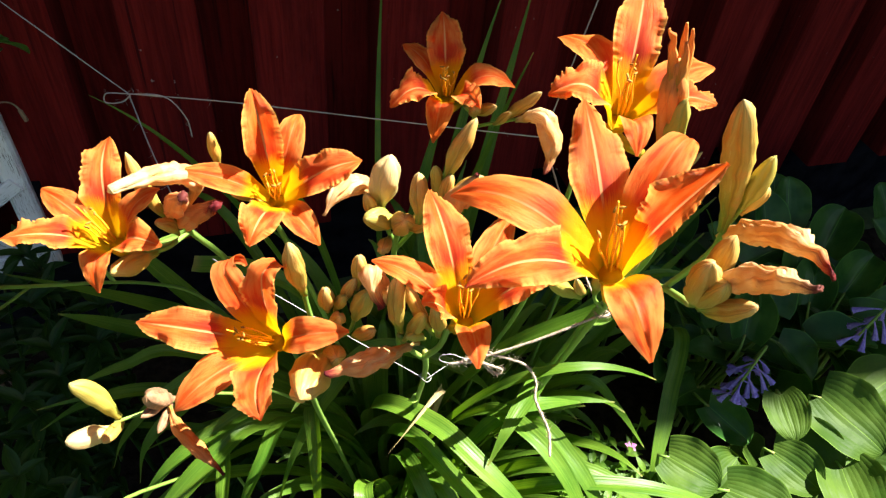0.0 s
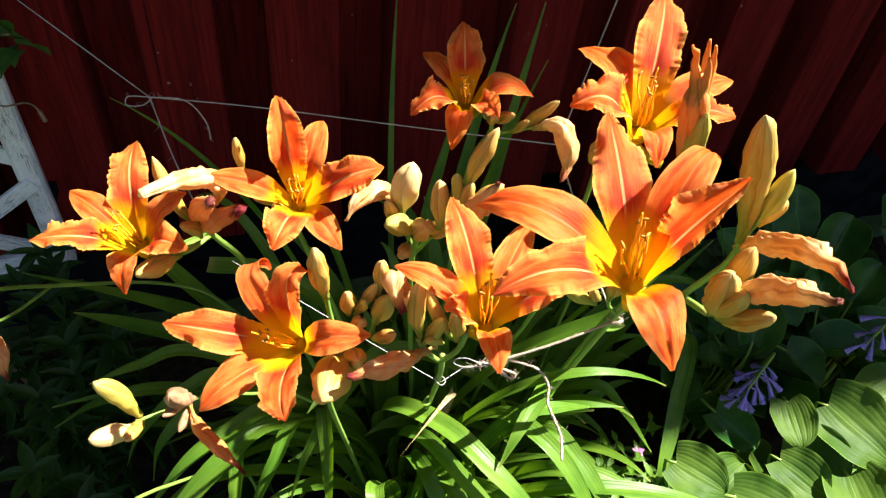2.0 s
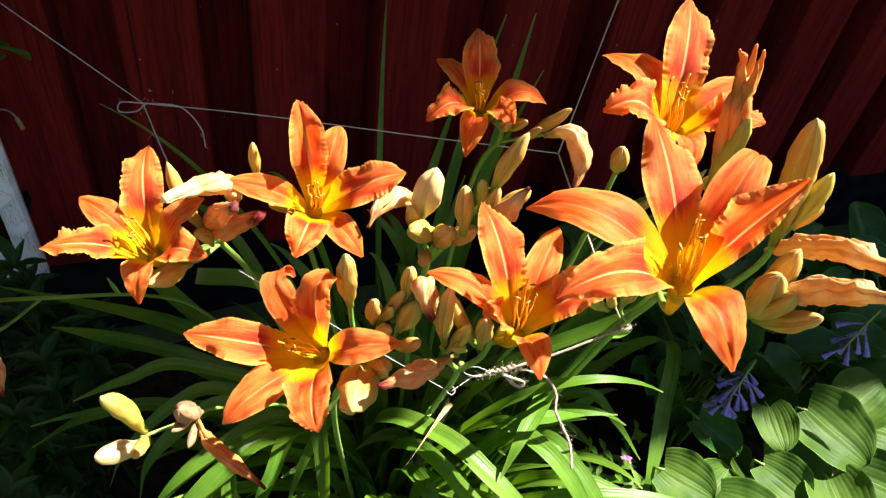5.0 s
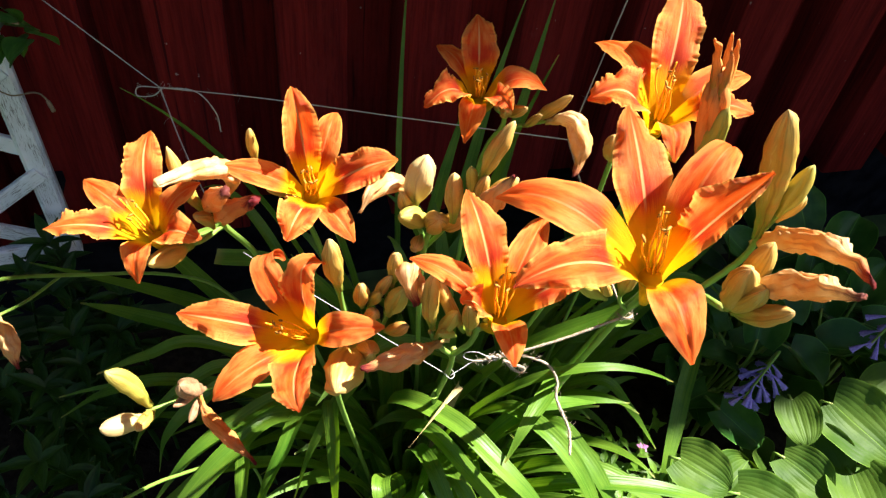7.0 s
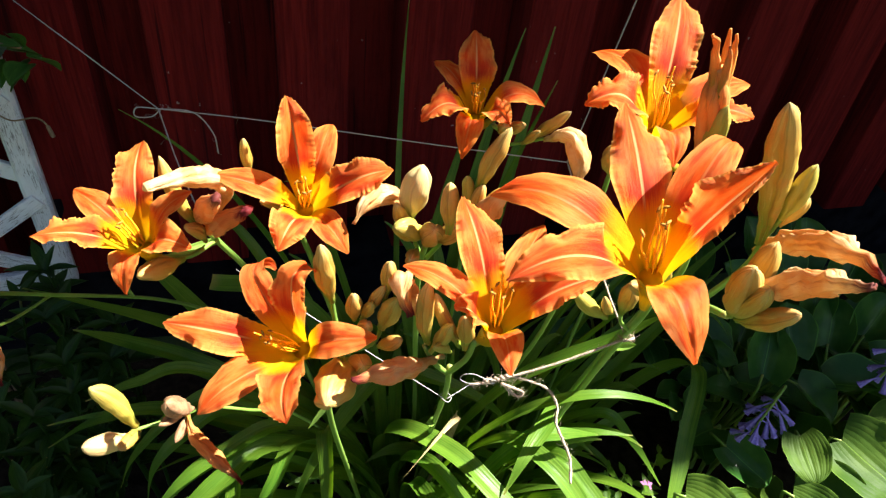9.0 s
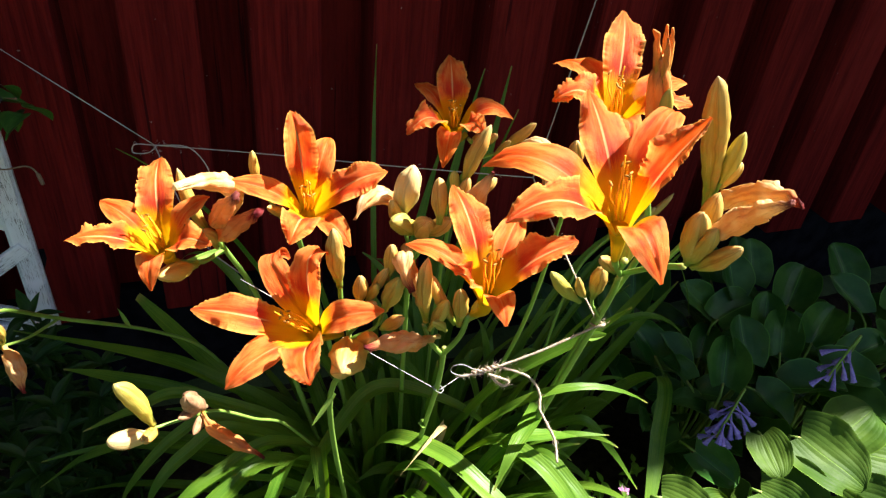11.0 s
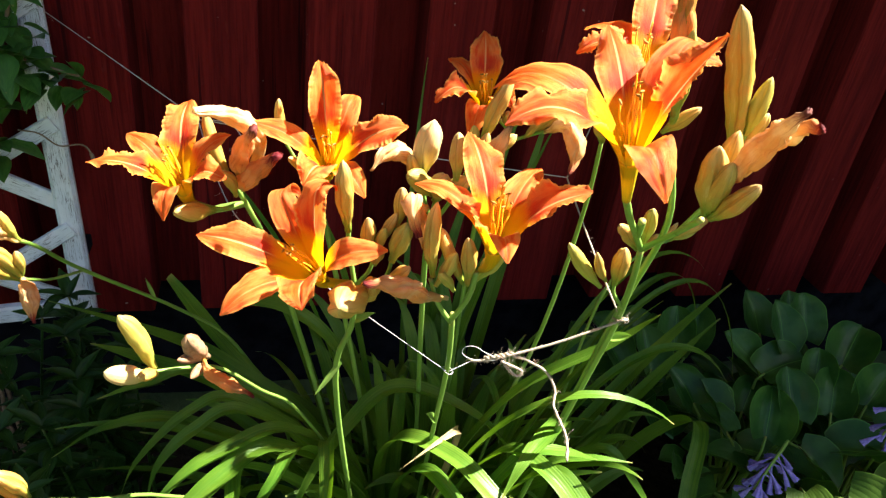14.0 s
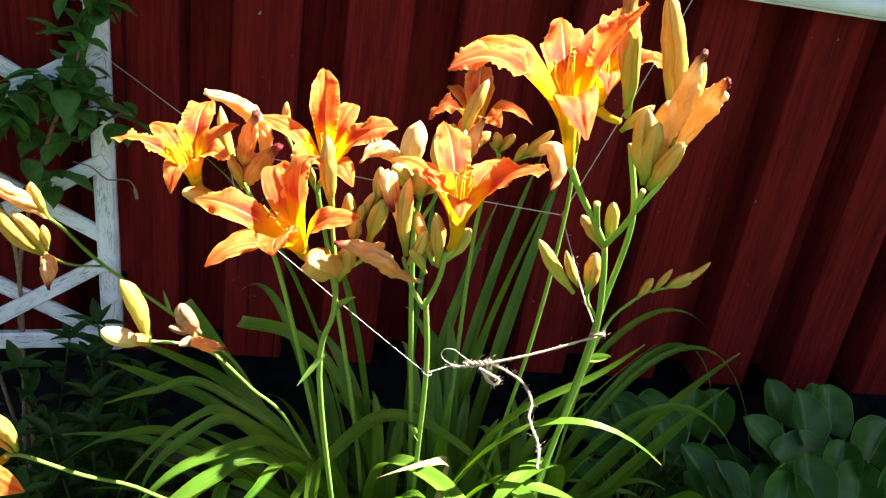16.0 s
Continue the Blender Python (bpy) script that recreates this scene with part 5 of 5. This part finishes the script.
for i in range(30):
    a = front.uniform(-150, -40)
    b = CROWN + V(front.uniform(-0.08, 0.12), front.uniform(-0.13, -0.03), 0)
    left = a < -105
    arch(clump, b, a, front.uniform(0.14, 0.30) * (0.85 if left else 1), front.uniform(0.18, 0.31) * (0.9 if left else 1), front.uniform(-0.02, 0.06), front.uniform(0.0105, 0.0140), front, None, True)
s = thing("withered_daylily_leaf", (0.05, 0.60, 0.0), "one withered straw-coloured daylily leaf bent over", "dead leaf")
bent_leaf(s, [(0.06, 0.60, 0.0), (0.07, 0.57, 0.22), (0.080, 0.548, 0.37), (0.076, 0.535, 0.400), (0.055, 0.510, 0.418), (0.025, 0.475, 0.438), (0.001, 0.449, 0.450)], 0.0062, 1.9, STRAW, 0.35)

# ---- twine ----
def twine(name, runs, radius, label, mat, fuzz=0, seed=1, category="twine"):
    """A piece of string: each run is a sagging line; with loose fibres."""
    rnd = random.Random(seed)
    t = thing(name, runs[0][0], label, category)
    for pts in runs:
        path = spline(pts, 8)
        bm = tube(bmesh.new(), path, radius, 7, 2, 0.22, 40.0)
        part("strand", bm, mat, t)
        if fuzz:
            bm = bmesh.new()
            for _ in range(min(90, int(fuzz * len(path) / 10))):
                p = rnd.choice(path)
                d = V(rnd.uniform(-1, 1), rnd.uniform(-1, 1), rnd.uniform(-1, 1)).normalized()
                e = V(rnd.uniform(-1, 1), rnd.uniform(-1, 1), rnd.uniform(-1, 1)) * 0.004
                L = rnd.uniform(0.001, 0.005)
                tube(bm, [p, p + d * L * 0.4 - e * 0.3, p + d * L * 0.8 + e * 0.4, p + d * L * 0.7 + e], 0.00008, 3)
            tagged(part("fuzz", bm, mat, t), kind="stuff")
    return t


twine("garden_twine", [
    [(0.048, 0.457, 0.554), (0.066, 0.456, 0.556), (0.110, 0.452, 0.572), (0.156, 0.450, 0.592)],
    [(0.080, 0.455, 0.5595), (0.091, 0.452, 0.556), (0.106, 0.449, 0.547), (0.113, 0.441, 0.536), (0.110, 0.431, 0.529), (0.112, 0.419, 0.524), (0.114, 0.407, 0.518), (0.110, 0.392, 0.512)],
    [(0.058 + 0.022 * i / 16, 0.4555 + 0.0010 * math.cos(i * 2.2), 0.5575 + 0.003 * i / 16 + 0.0010 * math.sin(i * 2.2)) for i in range(17)],
    [(0.070, 0.453, 0.556), (0.080, 0.449, 0.553), (0.086, 0.447, 0.550), (0.083, 0.447, 0.546), (0.077, 0.450, 0.549), (0.072, 0.453, 0.555)],
    [(0.152, 0.447, 0.594), (0.156, 0.445, 0.597), (0.161, 0.449, 0.594), (0.158, 0.456, 0.591), (0.153, 0.454, 0.592), (0.152, 0.447, 0.595)]],
    0.0010, "rough brown garden twine tied between two stalks with a loose end", TWINE, 18, 2)
twine("tying_cord", [
    [(0.030, 0.450, 0.551), (0.048, 0.457, 0.554)],
    [(0.026, 0.452, 0.551), (0.030, 0.448, 0.550), (0.034, 0.452, 0.549), (0.031, 0.457, 0.550), (0.026, 0.453, 0.553)],
    [(0.066, 0.454, 0.559), (0.056, 0.452, 0.566), (0.048, 0.453, 0.571), (0.041, 0.455, 0.569), (0.041, 0.457, 0.561), (0.050, 0.456, 0.556), (0.066, 0.454, 0.556)],
    [(0.028, 0.451, 0.551), (-0.016, 0.478, 0.572), (-0.060, 0.505, 0.594), (-0.104, 0.532, 0.616)]],
    0.00031, "thin pale cord tied tightly round a flower stalk", CORD, 0, 3)
twine("wall_twine", [
    [(-0.359, 0.955, 0.671), (-0.338, 0.938, 0.667), (-0.160, 0.718, 0.633)],
    [(-0.160, 0.718, 0.633), (-0.073, 0.701, 0.627), (0.05, 0.655, 0.628), (0.163, 0.606, 0.634)],
    [(-0.160, 0.718, 0.633), (-0.176, 0.716, 0.636), (-0.178, 0.714, 0.629), (-0.166, 0.716, 0.627), (-0.158, 0.717, 0.633)],
    [(-0.160, 0.718, 0.633), (-0.132, 0.708, 0.634), (-0.118, 0.70, 0.618), (-0.116, 0.70, 0.598)],
    [(-0.160, 0.718, 0.633), (-0.145, 0.665, 0.610), (-0.125, 0.600, 0.600), (-0.104, 0.545, 0.612)]],
    0.00050, "grey twine stretched from the trellis to the stalks", GREY_TWINE, 5, 4)
twine("support_string", [
    [(0.441, 0.955, 0.964), (0.317, 0.795, 0.813), (0.163, 0.606, 0.634)],
    [(0.163, 0.606, 0.634), (0.158, 0.550, 0.622), (0.146, 0.475, 0.618), (0.152, 0.446, 0.600)]],
    0.0007, "grey string running down from the wall to the stalks", TWINE, 8, 5)

# ---- hostas ----
def hosta(at, label, placed, fill, mat, seed, size=0.066, spread=0.10, height=0.13, breadth=0.50):
    """A hosta: leaves given by middle, compass direction, tilt and length, and lower leaves filling in between them."""
    rnd = random.Random(seed)
    sunny = breadth > 0.45
    h = thing("hosta", (at[0], at[1], 0.0), label, "hosta", "hostas in the bed")
    leaves = [(V(*c), a, e if sunny else 0.75 * e, L if sunny else 1.08 * L) for c, a, e, L in placed]
    for i in range(fill):
        a = i * 137.5 + rnd.uniform(-20, 20)
        r = spread * (0.3 + 0.8 * math.sqrt(i / fill))
        leaves.append((V(at[0] + r * math.cos(radians(a)), at[1] + r * math.sin(radians(a)), height * rnd.uniform(0.75, 1.1)), a + rnd.uniform(-30, 30), rnd.uniform(0, 55) if sunny else rnd.uniform(-5, 45), size * (rnd.uniform(0.8, 1.15) if sunny else rnd.uniform(0.65, 1.0))))
    for k, (c, a, e, L) in enumerate(leaves):
        d = V(math.cos(radians(a)) * math.cos(radians(e)), math.sin(radians(a)) * math.cos(radians(e)), math.sin(radians(e)))
        foot = V(at[0], at[1], -0.01).lerp(V(c.x, c.y, -0.01), 0.25)
        broad_leaf(h, foot, c - 0.5 * L * d, a, e, L, L * breadth * rnd.uniform(0.92, 1.08), mat, rnd, cup=rnd.uniform(0.28, 0.55) if sunny else rnd.uniform(0.45, 0.95), pucker=0.00035 if sunny else 0.00025,
                   lean=(0.45 if sunny else rnd.uniform(-0.25, 0.55)) if k < len(placed) else 0.1)
    return h


hosta((0.40, 0.42), "bright green ribbed hosta in sun beside the daylilies",
      [((0.375, 0.468, 0.240), -45, -4, 0.064), ((0.445, 0.422, 0.220), -35, -4, 0.078), ((0.335, 0.40, 0.215), -120, 5, 0.069), ((0.430, 0.470, 0.205), 30, 15, 0.070), ((0.31, 0.46, 0.19), -170, 10, 0.063)], 9, HOSTA, 41, 0.075, 0.09, 0.14)
hosta((0.56, 0.43), "large bright green ribbed hosta in full sun",
      [((0.520, 0.503, 0.252), -100, -8, 0.056), ((0.602, 0.478, 0.246), -62, -6, 0.092), ((0.508, 0.446, 0.226), -60, 0, 0.064), ((0.552, 0.462, 0.214), -70, -15, 0.070), ((0.668, 0.515, 0.262), 15, 15, 0.079),
       ((0.557, 0.405, 0.222), -110, 5, 0.075), ((0.640, 0.420, 0.210), -40, 0, 0.079), ((0.700, 0.465, 0.235), -30, 5, 0.081)], 9, HOSTA, 42, 0.075, 0.10, 0.14)
hosta((0.50, 0.33), "low bright green hosta at the front of the bed", [((0.44, 0.34, 0.19), -150, 5, 0.075), ((0.53, 0.33, 0.19), -50, 5, 0.079)], 9, HOSTA, 47, 0.08, 0.09, 0.13)
hosta((0.55, 0.66), "blue-green hosta in shade with small upright leaves",
      [((0.563, 0.661, 0.262), 60, 55, 0.066), ((0.606, 0.683, 0.275), 80, 62, 0.063), ((0.511, 0.692, 0.222), 140, 50, 0.046), ((0.512, 0.717, 0.24), 110, 60, 0.050), ((0.475, 0.532, 0.205), -60, -8, 0.059),
       ((0.517, 0.648, 0.19), 170, 35, 0.063), ((0.483, 0.745, 0.24), 130, 60, 0.059), ((0.613, 0.593, 0.22), -60, -20, 0.060), ((0.455, 0.60, 0.18), 200, 25, 0.067)], 19, HOSTA_BLUE, 43, 0.076, 0.11, 0.19, 0.42)
hosta((0.69, 0.78), "dark blue-green hosta below the house wall",
      [((0.682, 0.82, 0.285), 95, 72, 0.067), ((0.731, 0.833, 0.290), 70, 70, 0.066), ((0.666, 0.865, 0.275), 100, 65, 0.066), ((0.672, 0.77, 0.245), 10, 20, 0.076), ((0.698, 0.74, 0.262), 60, 60, 0.059),
       ((0.783, 0.775, 0.275), 40, 45, 0.076), ((0.61, 0.80, 0.255), 150, 55, 0.063), ((0.74, 0.87, 0.27), 80, 70, 0.063)], 19, HOSTA_BLUE, 44, 0.076, 0.11, 0.19, 0.42)
hosta((0.74, 0.65), "dark green hosta with lilac flowers above it",
      [((0.70, 0.701, 0.255), 60, 50, 0.067), ((0.678, 0.594, 0.245), -30, 35, 0.071), ((0.768, 0.69, 0.265), 30, 45, 0.071), ((0.80, 0.63, 0.26), 0, 35, 0.071), ((0.74, 0.60, 0.255), -60, 25, 0.071), ((0.72, 0.555, 0.235), -70, 25, 0.076)], 19, HOSTA_BLUE, 48, 0.076, 0.11, 0.19, 0.42)
hosta((0.46, 0.84), "dark green hosta behind the daylily leaves", [((0.46, 0.82, 0.25), 90, 60, 0.063), ((0.52, 0.85, 0.26), 70, 65, 0.066), ((0.41, 0.84, 0.24), 120, 60, 0.059), ((0.57, 0.87, 0.25), 60, 65, 0.063)], 19, HOSTA_BLUE, 45, 0.076, 0.11, 0.19, 0.42)
hosta((0.92, 0.70), "dark green hosta at the end of the bed", [((0.86, 0.74, 0.27), 120, 50, 0.071), ((0.90, 0.80, 0.28), 90, 60, 0.071), ((0.86, 0.64, 0.26), 200, 35, 0.071), ((0.95, 0.70, 0.28), 20, 40, 0.071)], 19, HOSTA_BLUE, 46, 0.076, 0.11, 0.19, 0.42)


def hosta_blossoms(foot, rise, bend, top, label, seed, n=14):
    """A nodding hosta scape with lilac trumpet flowers."""
    rnd = random.Random(seed)
    t = thing("hosta_flower_stalk", (foot[0], foot[1], 0.0), label, "flower stalk", "hosta flower stalks")
    path = spline([foot, rise, bend, top], 8)
    part("stem", tube(bmesh.new(), path, lambda v: 0.0026 - 0.0012 * v, 7), STEM, t)
    for i in range(n):
        v = 0.70 + 0.30 * i / (n - 1)
        p = path[min(len(path) - 1, int(v * (len(path) - 1)))]
        a = i * 2.4 + rnd.uniform(-0.4, 0.4)
        d = V(0.75 * math.cos(a), 0.75 * math.sin(a), rnd.uniform(-0.9, -0.2)).normalized()
        L = rnd.uniform(0.026, 0.038) * (1 - 0.45 * (i / n))
        axis = [p + d * L * q + V(0, 0, -0.010 * q * q) for q in (0, 0.2, 0.4, 0.6, 0.8, 0.92, 1.0)]
        part("blossom", tube(bmesh.new(), axis, lambda q: 0.0008 + 0.0020 * smooth_step(0.25, 0.8, q) + 0.0010 * smooth_step(0.85, 1, q), 18, 6, 0.30 , 0.0, False), LILAC, t)
    return t


hosta_blossoms((0.55, 0.63, -0.01), (0.530, 0.590, 0.262), (0.505, 0.570, 0.285), (0.468, 0.548, 0.250), "lilac hosta flowers nodding on a bent stalk", 51, 20)
hosta_blossoms((0.72, 0.63, -0.01), (0.690, 0.585, 0.325), (0.665, 0.572, 0.345), (0.630, 0.558, 0.315), "lilac hosta flowers nodding in shade", 52, 10)

# ---- small weeds between the clumps ----
def weed(at, height, label, seed, blossom=False):
    rnd = random.Random(seed)
    t = thing("small_weed", (at[0], at[1], 0.0), label, "weed", "small weeds")
    for k in range(5):
        a = rnd.uniform(0, 6.28)
        top = V(at[0] + 0.04 * math.cos(a), at[1] + 0.04 * math.sin(a), height * rnd.uniform(0.7, 1.05))
        path = spline([(at[0], at[1], -0.01), (at[0] + 0.012 * math.cos(a), at[1] + 0.012 * math.sin(a), height * 0.5), top], 6)
        part("stem", tube(bmesh.new(), path, 0.0008, 5), STEM, t)
        for i in range(4, len(path)):
            for q in range(2):
                L = rnd.uniform(0.012, 0.024)
                broad_leaf(t, None, path[i], i * 97 + q * 180 + rnd.uniform(-30, 30), rnd.uniform(0, 40), L, L * 0.22, STRAP, rnd, petiole=False, heart=False, cup=0.3)
        if blossom and k == 0:
            for j in range(5):
                broad_leaf(t, None, top, j * 72, 25, 0.008, 0.0032, PINK, rnd, name="blossom_petal", petiole=False, heart=False)
    return t


weed((0.292, 0.505), 0.285, "low weed with fine leaves and one small pink flower", 91, True)
weed((0.255, 0.480), 0.27, "low bright green weed with fine leaves", 92)
weed((0.345, 0.535), 0.20, "low green weed with fine leaves in half shade", 93)

# ---- leafy shrubs by the trellis ----
def shrub(at, height, label, seed, lean=(0.0, 0.0), shoots=4):
    rnd = random.Random(seed)
    t = thing("leafy_perennial", (at[0], at[1], 0.0), label, "shrub", "dark leafy plants")
    for k in range(shoots):
        a = rnd.uniform(0, 6.28)
        top = V(at[0] + lean[0] + 0.07 * math.cos(a), at[1] + lean[1] + 0.07 * math.sin(a), height * rnd.uniform(0.75, 1.1))
        path = spline([(at[0] + 0.02 * math.cos(a), at[1] + 0.02 * math.sin(a), -0.01), (at[0] + lean[0] * 0.4 + 0.04 * math.cos(a), at[1] + lean[1] * 0.4 + 0.04 * math.sin(a), height * 0.5), top], 8)
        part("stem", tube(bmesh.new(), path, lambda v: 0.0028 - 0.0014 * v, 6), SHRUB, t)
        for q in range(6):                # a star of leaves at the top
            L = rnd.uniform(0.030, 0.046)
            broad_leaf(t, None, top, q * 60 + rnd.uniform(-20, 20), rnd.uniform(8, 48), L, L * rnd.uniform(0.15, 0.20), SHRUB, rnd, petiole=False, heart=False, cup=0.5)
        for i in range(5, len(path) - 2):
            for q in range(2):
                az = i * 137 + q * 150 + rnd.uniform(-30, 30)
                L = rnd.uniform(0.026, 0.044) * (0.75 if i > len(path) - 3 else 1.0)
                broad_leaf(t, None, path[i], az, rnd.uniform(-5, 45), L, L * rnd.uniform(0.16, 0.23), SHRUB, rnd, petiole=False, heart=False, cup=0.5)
    return t


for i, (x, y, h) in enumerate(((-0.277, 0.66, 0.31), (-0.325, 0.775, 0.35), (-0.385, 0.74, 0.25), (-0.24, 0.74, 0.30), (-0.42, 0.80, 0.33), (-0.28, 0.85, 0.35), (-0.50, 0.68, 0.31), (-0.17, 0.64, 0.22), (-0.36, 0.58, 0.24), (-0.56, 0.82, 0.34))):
    shrub((x, y), h, "perennial with pointed narrow leaves, its green darkened for the shade", 60 + i, (0, -0.02), 3)

# ---- climber on the trellis ----
rv = random.Random(77)
vine = thing("climbing_vine", (-0.46, 0.93, 0.0), "climbing plant with rounded dark leaves twined through the trellis", "climber")
for pts in ([(-0.46, 0.93, -0.01), (-0.45, 0.90, 0.35), (-0.40, 0.88, 0.55), (-0.35, 0.87, 0.68), (-0.34, 0.87, 0.80), (-0.40, 0.87, 0.95)],
            [(-0.46, 0.93, -0.01), (-0.50, 0.90, 0.30), (-0.52, 0.86, 0.48), (-0.45, 0.85, 0.60), (-0.38, 0.86, 0.64), (-0.29, 0.86, 0.62)],
            [(-0.50, 0.92, -0.01), (-0.56, 0.88, 0.35), (-0.55, 0.84, 0.60), (-0.48, 0.84, 0.74), (-0.42, 0.85, 0.86)],
            [(-0.48, 0.93, -0.01), (-0.44, 0.88, 0.42), (-0.48, 0.84, 0.56), (-0.55, 0.82, 0.68), (-0.60, 0.82, 0.80)]):
    path = spline(pts, 8)
    part("stem", tube(bmesh.new(), path, lambda v: 0.0032 - 0.0018 * v, 6), WOODY, vine)
    for i in range(14, len(path)):
        for q in range(4):
            az = i * 137 + q * 95 + rv.uniform(-40, 40)
            L = rv.uniform(0.024, 0.042)
            broad_leaf(vine, None, path[i] + V(rv.uniform(-1, 1), rv.uniform(-1, 0.5), rv.uniform(-1, 1)) * 0.022, az, rv.uniform(-60, 35), L, L * rv.uniform(0.33, 0.44), VINE, rv, petiole=False, heart=False, cup=0.4)
part("tendril", tube(bmesh.new(), spline([(-0.362, 0.87, 0.553), (-0.345, 0.88, 0.545), (-0.327, 0.88, 0.531), (-0.305, 0.88, 0.533), (-0.296, 0.88, 0.526), (-0.292, 0.88, 0.509)], 6), lambda v: 0.0009 if v < 0.85 else 0.0022, 6), WOODY, vine, "thin dry tendril")
